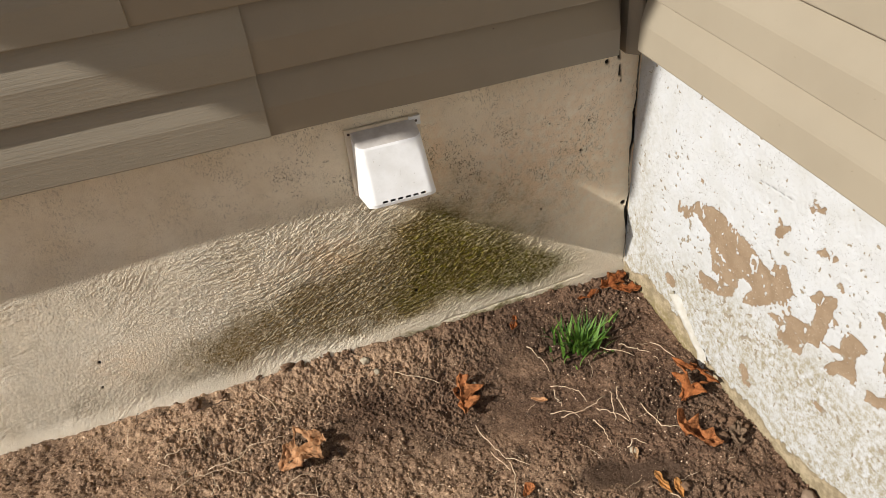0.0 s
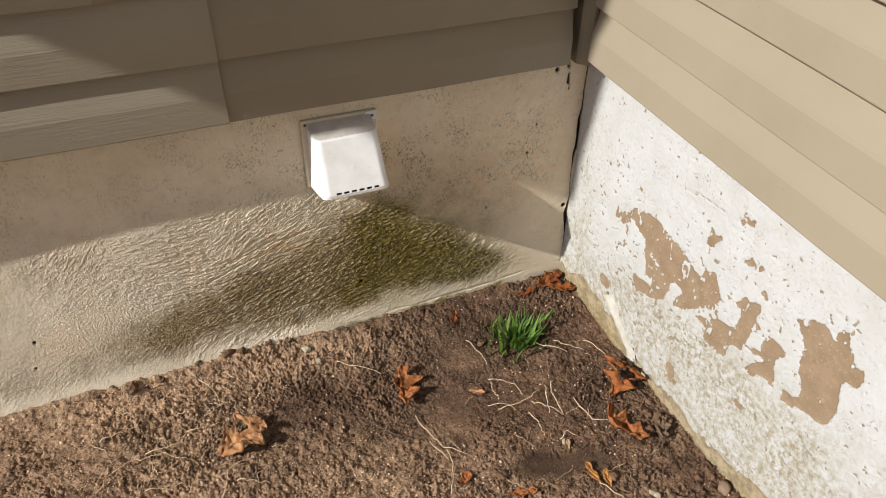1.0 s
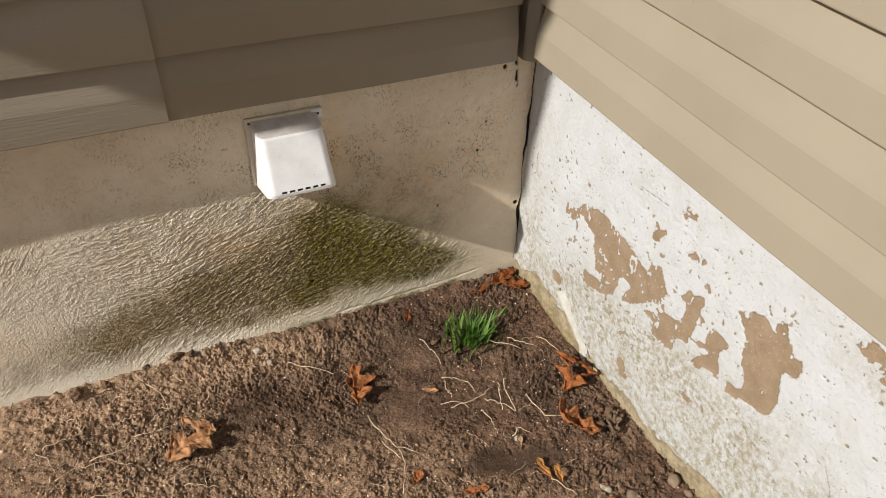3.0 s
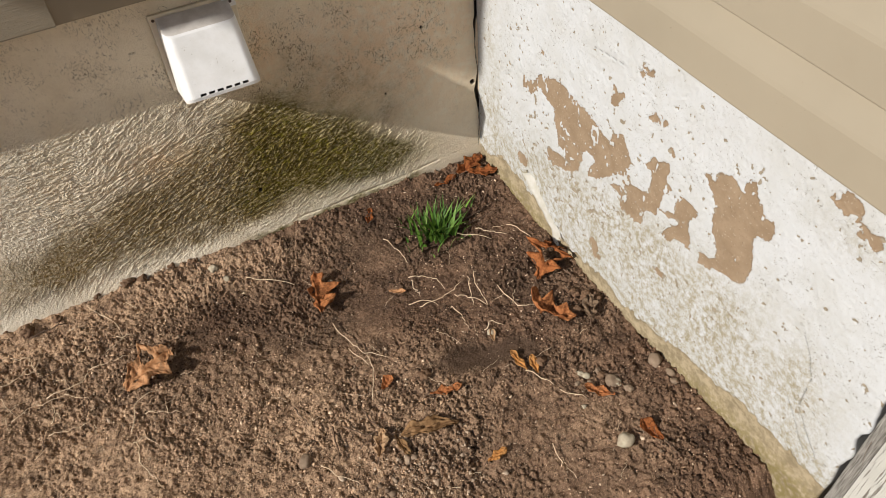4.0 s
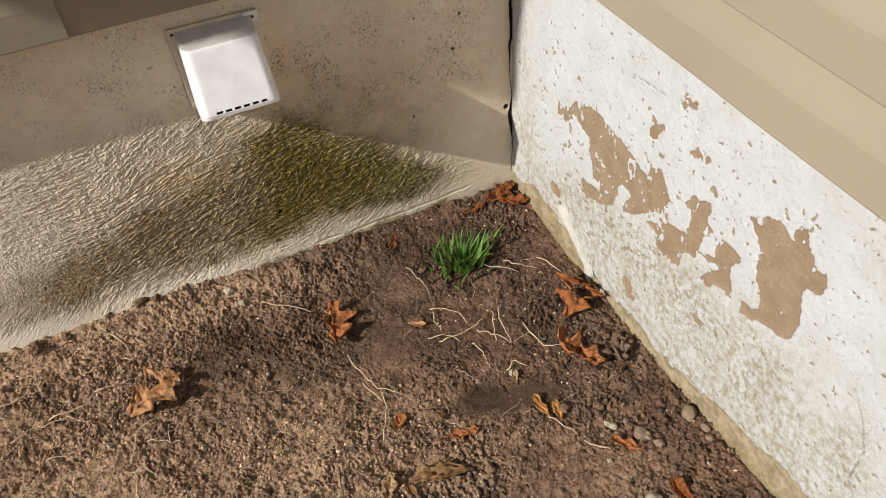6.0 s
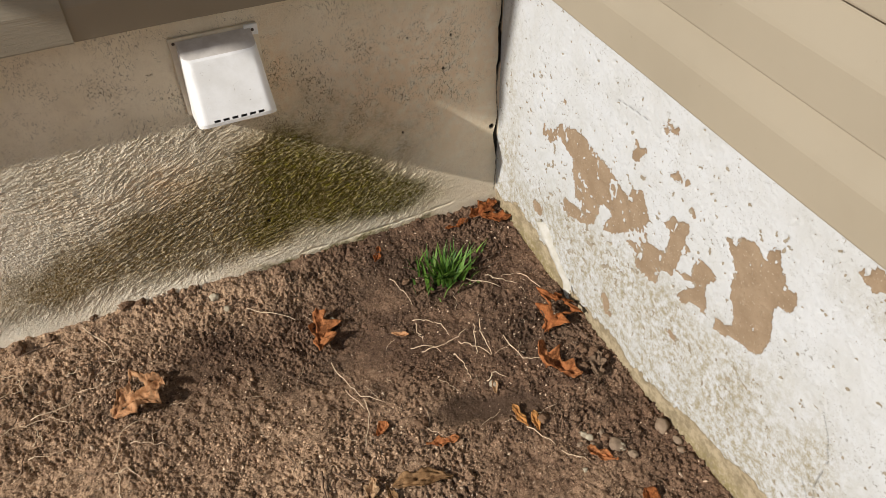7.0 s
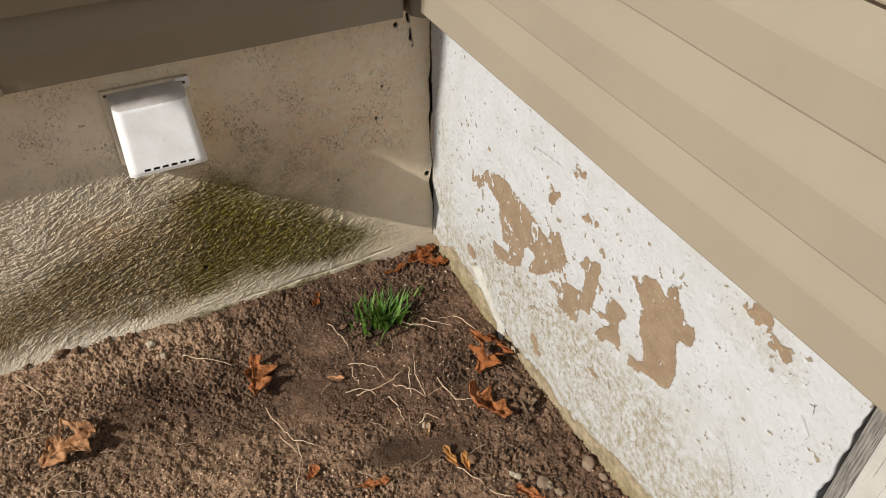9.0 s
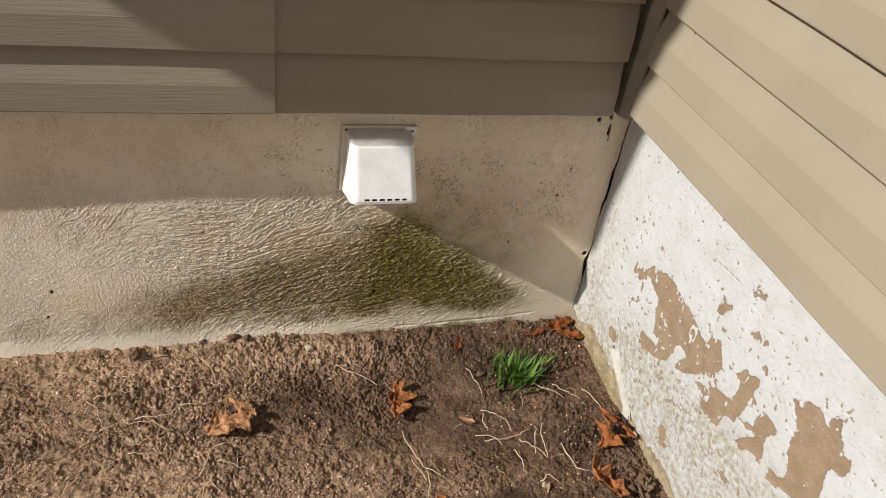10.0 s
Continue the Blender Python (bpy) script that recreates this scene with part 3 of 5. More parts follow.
    qx, qz = x + 0.03 * fbm(x, z, 9, 3, 119), z + 0.018 * fbm(x, z, 13, 3, 120)
    stain = 0.95 * blob(qx, qz, -0.60, 0.150, 0.18, 0.095, 8) + 0.80 * blob(qx, qz, -0.82, 0.140, 0.18, 0.060, 10) + 0.35 * blob(qx, qz, -1.00, 0.10, 0.13, 0.040, 8) + 0.35 * blob(qx, qz, -0.55, 0.27, 0.10, 0.05, 10) + 0.55 * blob(qx, qz, -0.44, 0.16, 0.20, 0.09, -12)
    stain = stain + 0.24 * blob(qx, qz, -0.41, 0.36, 0.05, 0.08, 10) + 0.20 * blob(qx, qz, -0.29, 0.30, 0.12, 0.05, -20) + 0.16 * blob(qx, qz, -0.22, 0.26, 0.14, 0.07, -25)
    off_ground = step(0.022, 0.062, z + 0.018 * fbm(x, z, 16, 3, 113))
    stain = np.clip(stain * wob, 0, 1) * off_ground
    moss = 1.10 * blob(qx, qz, -0.405, 0.175, 0.150, 0.090, -22) + 0.95 * blob(qx, qz, -0.26, 0.105, 0.10, 0.045, -14) + 0.50 * blob(qx, qz, -0.52, 0.105, 0.09, 0.045) + 0.45 * blob(qx, qz, -0.46, 0.27, 0.06, 0.06, -30)
    moss = moss * (0.35 + 0.65 * off_ground) + 0.7 * step(0.028, 0.004, z + 0.014 * fbm(x, z, 40, 3, 115)) * step(-0.62, -0.5, x) * step(-0.12, -0.2, x)
    moss = np.clip(moss, 0, 1)
    # the wide blob near the corner paints in light bounced off the white wall
    rust_bounce = np.clip(0.75 * blob(x, z, -0.68, 0.26, 0.06, 0.05) + 0.5 * blob(x, z, -1.13, 0.15, 0.07, 0.05) + 0.7 * blob(x, z, -0.445, 0.46, 0.022, 0.09) + 0.35 * blob(x, z, -0.33, 0.34, 0.16, 0.10) + 0.75 * blob(x, z, -0.12, 0.36, 0.24, 0.22) + 0.30 * blob(x, z, -0.75, 0.27, 0.2, 0.05), 0, 1)
    pale = np.clip(0.4 * step(0.065, 0.03, z + 0.02 * fbm(x, z, 14, 3, 117)) * step(-0.3, -0.7, x) + 0.8 * blob(x, z, -1.15, 0.18, 0.28, 0.15) + 0.3 * blob(x, z, -0.07, 0.08, 0.08, 0.06) + 0.45 * blob(x, z, -0.54, 0.556, 0.09, 0.008), 0, 1)
    fleck = 0.15 + step(0.22, 0.32, z) * step(-0.02, -0.08, x) * np.clip(0.35 + 1.0 * blob(x, z, -0.30, 0.37, 0.26, 0.14) + 0.6 * blob(x, z, -0.70, 0.45, 0.14, 0.12), 0, 1)
    scored = (0.55 + 0.45 * step(0.46, 0.36, z)) * (0.45 + 0.55 * step(-0.08, -0.24, x)) * (0.6 + 0.4 * step(0.02, 0.07, z))
    attrs = {"stain": stain, "moss": moss, "rust_bounce": rust_bounce, "pale": pale, "fleck": fleck, "hole": hole, "scored": scored}
    face = sheet("stucco_face", np.stack([x, -out, z], -1), attrs, STUCCO, core)
    tagged(face, "beige stucco with trowel marks and olive mould stain")
    return core


# bare patches on the white wall: outlines as distance along the wall and height
PATCH_UPPER = ((0.186, 0.315), (0.202, 0.31), (0.226, 0.328), (0.246, 0.351), (0.288, 0.365), (0.315, 0.368), (0.344, 0.363), (0.371, 0.358), (0.406, 0.358), (0.425, 0.349), (0.443, 0.342), (0.459, 0.345), (0.468, 0.369), (0.488, 0.379), (0.497, 0.365), (0.515, 0.341), (0.506, 0.319), (0.481, 0.295), (0.469, 0.279), (0.435, 0.247), (0.411, 0.236),
               (0.414, 0.259), (0.427, 0.276), (0.418, 0.284), (0.406, 0.286), (0.394, 0.284), (0.384, 0.272), (0.386, 0.262), (0.385, 0.245), (0.377, 0.222), (0.365, 0.211), (0.349, 0.219), (0.335, 0.236), (0.315, 0.24), (0.308, 0.269), (0.295, 0.285), (0.295, 0.311), (0.27, 0.312), (0.254, 0.321), (0.229, 0.311), (0.211, 0.293), (0.185, 0.295))
PATCH_STRIP = ((0.281, 0.207), (0.32, 0.217), (0.35, 0.213), (0.365, 0.208), (0.344, 0.198), (0.316, 0.186), (0.294, 0.174), (0.282, 0.18))
PATCH_MIDDLE = ((0.551, 0.365), (0.565, 0.388), (0.579, 0.388), (0.595, 0.398), (0.601, 0.39), (0.598, 0.37), (0.612, 0.359), (0.596, 0.337), (0.594, 0.313), (0.59, 0.291), (0.578, 0.285), (0.559, 0.274), (0.542, 0.278), (0.52, 0.274), (0.507, 0.291), (0.493, 0.301), (0.509, 0.319), (0.52, 0.299), (0.531, 0.298), (0.568, 0.314), (0.568, 0.336), (0.57, 0.352))
PATCH_TONGUE = ((0.474, 0.263), (0.495, 0.275), (0.519, 0.276), (0.544, 0.273), (0.562, 0.264), (0.561, 0.243), (0.539, 0.236), (0.524, 0.234), (0.506, 0.238), (0.508, 0.26))
PATCH_FORK = ((0.6, 0.306), (0.629, 0.321), (0.628, 0.344), (0.633, 0.36), (0.647, 0.362), (0.662, 0.364), (0.673, 0.354), (0.657, 0.336), (0.659, 0.313), (0.672, 0.296), (0.669, 0.284), (0.656, 0.285), (0.644, 0.28), (0.628, 0.264), (0.614, 0.263), (0.622, 0.283), (0.641, 0.306), (0.642, 0.322), (0.62, 0.307))
PATCH_LARGE = ((0.668, 0.436), (0.679, 0.433), (0.689, 0.436), (0.691, 0.451), (0.709, 0.461), (0.72, 0.461), (0.732, 0.451), (0.742, 0.45), (0.738, 0.467), (0.743, 0.481), (0.749, 0.482), (0.757, 0.464), (0.769, 0.455), (0.781, 0.44), (0.792, 0.447), (0.798, 0.431), (0.797, 0.414), (0.783, 0.411), (0.771, 0.403),
               (0.774, 0.384), (0.782, 0.364), (0.784, 0.334), (0.781, 0.315), (0.768, 0.304), (0.755, 0.301), (0.746, 0.3), (0.735, 0.296), (0.715, 0.284), (0.698, 0.278), (0.695, 0.295), (0.714, 0.303), (0.727, 0.31), (0.722, 0.329), (0.709, 0.352), (0.702, 0.38), (0.7, 0.4), (0.686, 0.42), (0.676, 0.422))
PATCH_STAR = ((0.448, 0.452), (0.458, 0.445), (0.477, 0.45), (0.466, 0.434), (0.46, 0.421), (0.448, 0.42), (0.448, 0.432))
PATCH_HOOK = ((0.538, 0.447), (0.551, 0.463), (0.561, 0.466), (0.578, 0.462), (0.571, 0.452), (0.557, 0.455), (0.547, 0.447))
PATCH_END = ((0.851, 0.539), (0.865, 0.559), (0.883, 0.558), (0.892, 0.549), (0.889, 0.534), (0.877, 0.53), (0.861, 0.535))
PATCH_TAIL = ((0.895, 0.519), (0.903, 0.533), (0.912, 0.528), (0.921, 0.534), (0.927, 0.524), (0.922, 0.513), (0.911, 0.52))
BARE_CHIPS = ((0.502, 0.511, 0.508, 0.508, 0.0040), (0.512, 0.522, 0.515, 0.521, 0.0045), (0.520, 0.512, 0.528, 0.519, 0.0035), (0.596, 0.428, 0.600, 0.421, 0.0033), (0.896, 0.532, 0.899, 0.533, 0.0021),
              (0.187, 0.111, 0.195, 0.111, 0.0134), (0.452, 0.095, 0.465, 0.076, 0.0114), (0.624, 0.182, 0.629, 0.181, 0.0053), (0.244, 0.399, 0.248, 0.397, 0.0045))


def within(x, y, outline):
    """Signed distance to an outline, above zero inside of it."""
    far, odd = np.full(x.shape, 9.0), np.zeros(x.shape, bool)
    for (x0, y0), (x1, y1) in zip(outline, outline[1:] + outline[:1]):
        far = np.minimum(far, along(x, y, x0, y0, x1, y1))
        if y0 != y1:
            odd ^= ((y0 > y) != (y1 > y)) & (x < (x1 - x0) * (y - y0) / (y1 - y0) + x0)
    return np.where(odd, far, -far)


def build_wall_east():
    core = part("wall_east", boxed((0.065, -1.02, -0.4), (0.30, 0.0, 3.6)), CORE)
    box_bm = boxed((0.12, -4.5, 0.62), (0.30, -1.02, 3.6))
    part("wall_core", box_bm, CORE, core)
    part("wall_core", boxed((0.065, -4.5, -0.4), (0.30, -1.75, 0.62)), CORE, core)
    tagged(core, "tan clapboard wall above white peeling foundation", "wall", kind="structure")
    END = 1.022
    s_ = np.concatenate([[-0.028, 0.0], np.arange(0.002, END + 0.07, 0.0021)])
    az = np.concatenate([[-0.2, -0.12], np.arange(-0.06, 0.62, 0.0021), [0.66]])
    s, z = np.meshgrid(s_, az, indexing="ij")
    ws = s + 0.0062 * fbm(s, z, 110, 4, 201, 0.8)
    wz = z + 0.0062 * fbm(s, z, 110, 4, 205, 0.8)
    field = np.full_like(s, -1.0)
    for outline in (PATCH_UPPER, PATCH_STRIP, PATCH_MIDDLE, PATCH_TONGUE, PATCH_FORK, PATCH_LARGE, PATCH_STAR, PATCH_HOOK, PATCH_END, PATCH_TAIL):
        field = np.maximum(field, np.clip((within(ws, wz, outline) + 0.0022) / 0.02, -1, 1))
    for row in BARE_CHIPS:
        field = np.maximum(field, np.clip((row[4] + 0.001 - along(ws, wz, *row[:4])) / 0.02, -1, 1))
    # islands of paint left in the first patch, and hanging strips
    isle = fbm(s, z * 0.7, 120, 2, 209) - 0.41 - 0.35 * step(0.0, 0.9, blob(s, z, 0.72, 0.38, 0.08, 0.1))
    field = np.where(isle > 0, np.minimum(field, -2.5 * isle), field)
    spots = fbm(s, z, 105, 3, 211, 0.6) - 0.555 + 0.21 * blob(s, z, 0.32, 0.19, 0.22, 0.12) + 0.08 * blob(s, z, 0.75, 0.15, 0.3, 0.12) + 0.07 * blob(s, z, 0.55, 0.40, 0.3, 0.1)
    deep = np.where(spots * 2 > field, 1.0, 0.0)
    field = np.maximum(field, np.clip(spots * 2.0, -1, 1))
    edge = np.interp(s, [0, 0.1, 0.2, 0.3, 0.36, 0.48, 0.61, 0.69, 0.74, 0.79, 0.95, 1.1], [0.020, 0.045, 0.055, 0.040, 0.022, 0.030, 0.030, 0.046, 0.066, 0.078, 0.100, 0.112])
    foot = (edge - z + 0.018 * fbm(s, z, 18, 3, 213) + 0.010 * fbm(s, z, 70, 3, 215)) / 0.02
    isfoot = np.where(foot > field, 1.0, 0.0)
    field = np.maximum(field, np.clip(foot, -1, 1))
    bare = step(-0.03, 0.05, field)
    # lifted flake above the footing, its shadow painted as dark lines
    flake = np.minimum(along(ws, wz, 0.213, 0.088, 0.222, 0.074), along(ws, wz, 0.222, 0.074, 0.255, 0.046))
    flake = np.minimum(flake, along(ws, wz, 0.255, 0.046, 0.345, 0.004))
    curl = np.minimum(along(ws, wz, 0.212, 0.090, 0.220, 0.078), along(ws, wz, 0.332, 0.030, 0.356, 0.014))
    hole = np.maximum(0.9 * step(0.0048, 0.0020, curl), 0.55 * step(0.0026, 0.0010, flake))
    for a in ((0.895, 0.33, 0.93, 0.27), (0.93, 0.27, 0.935, 0.2), (0.935, 0.2, 0.99, 0.14), (0.915, 0.2, 0.97, 0.13), (0.39, 0.49, 0.47, 0.50), (0.965, 0.47, 0.985, 0.455)):
        hole = np.maximum(hole, 0.55 * step(0.0010, 0.0004, along(s + 0.004 * fbm(s, z, 40, 2, 217), z, *a)))
    out = 0.0010 * fbm(s, z, 30, 3, 219) + 0.0006 * fbm(s, z, 200, 2, 221) + 0.0016 * (1 - bare) - 0.004 * hole + 0.003 * fbm(s, z, 4, 2, 223)
    out = out + 0.010 * isfoot * step(0.0, -0.05, z - edge)
    grime = 0.85 * blob(s, z, 0.50, 0.19, 0.22, 0.07, 18) + 0.75 * blob(s, z, 0.75, 0.19, 0.14, 0.08, 40) + 0.8 * blob(s, z, 0.92, 0.22, 0.05, 0.08) + 0.5 * blob(s, z, 0.90, 0.51, 0.06, 0.03)
    grime = grime + 0.5 * blob(s, z, 0.62, 0.16, 0.3, 0.07, 8) + 0.55 * blob(s, z, 0.06, 0.30, 0.05, 0.18) + 0.9 * step(0.07, 0.0, z - edge) + 0.5 * step(0.28, 0.10, z) + 0.35 * blob(s, z, 0.25, 0.12, 0.2, 0.06)
    grime = np.clip(grime * (0.6 + 0.8 * lattice(s * 22, z * 22, 225)), 0, 1)
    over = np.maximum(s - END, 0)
    ragged = 0.006 * fbm(z, z * 0, 25, 3, 227)
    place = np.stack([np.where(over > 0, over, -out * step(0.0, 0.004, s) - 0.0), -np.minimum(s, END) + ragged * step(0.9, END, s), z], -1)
    # end face darkened: the shade of the window gap put into its colour
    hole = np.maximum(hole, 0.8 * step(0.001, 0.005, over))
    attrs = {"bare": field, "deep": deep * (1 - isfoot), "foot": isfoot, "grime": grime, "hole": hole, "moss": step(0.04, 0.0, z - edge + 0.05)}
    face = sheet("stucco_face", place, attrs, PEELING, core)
    tagged(face, "white masonry paint peeling off tan render")
    return core


NORTH, EAST = build_wall_north(), build_wall_east()


def build_paint_flap():
    """A long tongue of paint that has come loose above the footing and curls off the wall."""
    bm, rows = bmesh.new(), []
    for i in range(25):
        t = i / 24
        s0 = 0.211 + 0.140 * t ** 0.92 + 0.0015 * math.sin(19 * t)
        z0 = 0.092 - 0.098 * t ** 0.85 + 0.0015 * math.sin(27 * t)
        wide = 0.007 + 0.021 * math.sin(math.pi * min(1, 0.12 + 0.86 * t)) ** 0.7
        off = 0.0035 + 0.0085 * (1 - t) ** 2 + 0.010 * max(0, t - 0.75) / 0.25
        row = []
        for k in range(6):
            v = k / 5
            s1, z1 = s0 + wide * v + 0.0012 * noise.noise((t * 14, v * 3, 0)), z0 + 0.42 * wide * v + 0.0012 * noise.noise((t * 14, v * 3, 5))
            row.append(bm.verts.new((-0.0025 - off * (1 - v) ** 1.8 - 0.0008 * noise.noise((t * 9, v * 2, 9)), -s1, z1)))
        rows.append(row)
    for a, b in zip(rows, rows[1:]):
        for k in range(5):
            bm.faces.new((a[k], a[k + 1], b[k + 1], b[k]))
    ob = part("paint_flap", bm, LOOSE_PAINT, EAST, "loose tongue of white paint curling off the wall", True)
    mod = ob.modifiers.new("thickness", "SOLIDIFY")
    mod.thickness = 0.0012


build_paint_flap()


def board_profile():
    """Depth and height of one siding course: an upright lower face, and an upper face that leans back."""
    return [(0.030, 0.004), (LIP - 0.008, 0.0), (LIP - 0.0006, 0.0005), (LIP, 0.0025), (LIP - 0.0015, 0.052), (LIP - 0.0027, 0.058), (LIP - 0.0185, COURSE + 0.004), (0.030, COURSE + 0.004)]


def board(length, sag=0.0, seed=0):
    """A course of siding along +x, its face towards -y."""
    bm, rings = bmesh.new(), []
    count = max(2, int(length / 0.05))
    for n in range(count + 1):
        u = length * n / count
        w = 0.0012 * noise.noise((u * 4, seed * 3.7, 0.0))
        rings.append([bm.verts.new((u, -d + w * 0.7, h + w)) for d, h in board_profile()])
    for a, b in zip(rings, rings[1:]):
        for i in range(len(a) - 1):
            bm.faces.new((a[i], b[i], b[i + 1], a[i + 1]))
    bm.faces.new(rings[0])
    bm.faces.new(rings[-1][::-1])
    return bm


def build_siding():
    for n in range(26):
        z = 0.589 + n * COURSE
        joint = (-0.745, -0.745, -0.905, -0.905)[n % 4] if n < 4 else -1.9 + 0.7 * ((n // 2) % 3)
        ob = part("siding_board", board(-0.082 - joint, seed=n), SHADED_VINYL, NORTH)
        ob.matrix_basis = pose(joint, 0.0045, z)
        ob = part("siding_board", board(joint + 4.5 + 0.004, seed=n + 50), VINYL, NORTH)
        ob.matrix_basis = pose(-4.5, 0.0, z + 0.0005)
    for n in range(26):
        z = 0.603 + n * 0.1095
        gap = 0.0045 if n % 4 == 0 and n else 0.0
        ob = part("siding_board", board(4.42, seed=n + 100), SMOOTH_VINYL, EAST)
        ob.matrix_basis = pose(-0.002 - (0.003 if gap else 0.0), -0.075, z + gap, 0, 0, -90) @ pose(0, 0, 0, 0, -0.7 if n == 0 else 0.0, 0)


build_siding()


def board_depth(up):
    """How far a course stands out at a height above its lower edge."""
    return LIP - 0.0015 if up < 0.055 else LIP - 0.0027 - 0.0158 * (up - 0.058) / (COURSE - 0.054)


def build_marks():
    """Small dark chips, nail heads and drips on the siding."""
    def fleck(matrix, wall):
        bm = bmesh.new()
        bmesh.ops.create_icosphere(bm, subdivisions=2, radius=1.0)
        for v in bm.verts:
            v.co *= 1 + 0.35 * noise.noise(v.co * 2.0 + matrix.translation * 90)
        part("dirt_fleck", bm, STEEL, wall, "dark fleck on the siding", True).matrix_basis = matrix
    for x, z, w, h in ((-0.395, 0.888, 0.0022, 0.0065), (-0.396, 0.896, 0.0032, 0.0022), (-0.117, 0.834, 0.0018, 0.0018), (-0.486, 0.698, 0.0022, 0.0018), (-0.672, 0.874, 0.0014, 0.0014), (-0.326, 0.688, 0.0014, 0.0012)):
        y = 0.0045 - board_depth((z - 0.589) % COURSE)
        fleck(pose(x, y, z) @ Matrix.Diagonal((w, 0.0008, h, 1)), NORTH)
    for y, z, w, h in ((-0.180, 0.7125, 0.0040, 0.0016), (-0.193, 0.7130, 0.0022, 0.0018), (-0.207, 0.7135, 0.0050, 0.0024), (-0.172, 0.812, 0.0016, 0.0040), (-1.058, 0.641, 0.0022, 0.0018)):
        x = -0.002 - board_depth((z - 0.603) % 0.1095)
        fleck(pose(x, y, z) @ Matrix.Diagonal((0.0008, w, h, 1)), EAST)


build_marks()


def build_corner_post():
    """A channelled inside corner trim between the two sidings."""
    outline = [(-0.094, 0.0), (-0.094, -0.012), (-0.062, -0.012), (-0.062, -0.040), (-0.0585, -0.0445), (-0.0445, -0.0585), (-0.040, -0.060), (-0.037, -0.056), (-0.037, -0.020), (-0.012, -0.020), (-0.012, -0.094), (0.0, -0.094), (0.0, 0.0)]
    bm = bmesh.new()
    low = [bm.verts.new((x, y, 0.0)) for x, y in outline]
    top = [bm.verts.new((x, y, 2.98)) for x, y in outline]
    for i in range(len(outline)):
        j = (i + 1) % len(outline)
        bm.faces.new((low[i], low[j], top[j], top[i]))
    bm.faces.new(low[::-1])
    bm.faces.new(top)
    ob = part("corner_trim", bm, SHADED_VINYL)
    ob.matrix_basis = pose(0, 0, 0.584)
    tagged(ob, "narrow tan vinyl corner trim between siding courses", "trim", kind="structure")


build_corner_post()


def build_shade_fin():
    """Unseen flared fin added along the house to shade the siding and corner."""
    x0, x1, zb, deep = -3.0, -3.06, 2.12, 3.0 * 0.16
    edge = ((0.0, -0.045), (0.030, -0.042), (0.058, -0.034), (0.074, 0.022), (0.090, 0.026), (0.16, 0.026), (0.38, 0.066), (0.58, 0.118), (1.30, 0.272))
    prof = [(0.03, zb), *((-deep - d, zb + h) for h, d in edge), (0.03, zb + 1.3)]
    bm = bmesh.new()
    a, b = [bm.verts.new((x0, y, z)) for y, z in prof], [bm.verts.new((x1, y, z)) for y, z in prof]
    for i in range(len(prof)):
        j = (i + 1) % len(prof)
        bm.faces.new((a[i], a[j], b[j], b[i]))
    bm.faces.new(a[::-1])
    bm.faces.new(b)
    ob = part("wall_projection", bm, VINYL)
    tagged(ob, "unseen tan fin added to shade the house wall", "wall", kind="structure")


build_shade_fin()


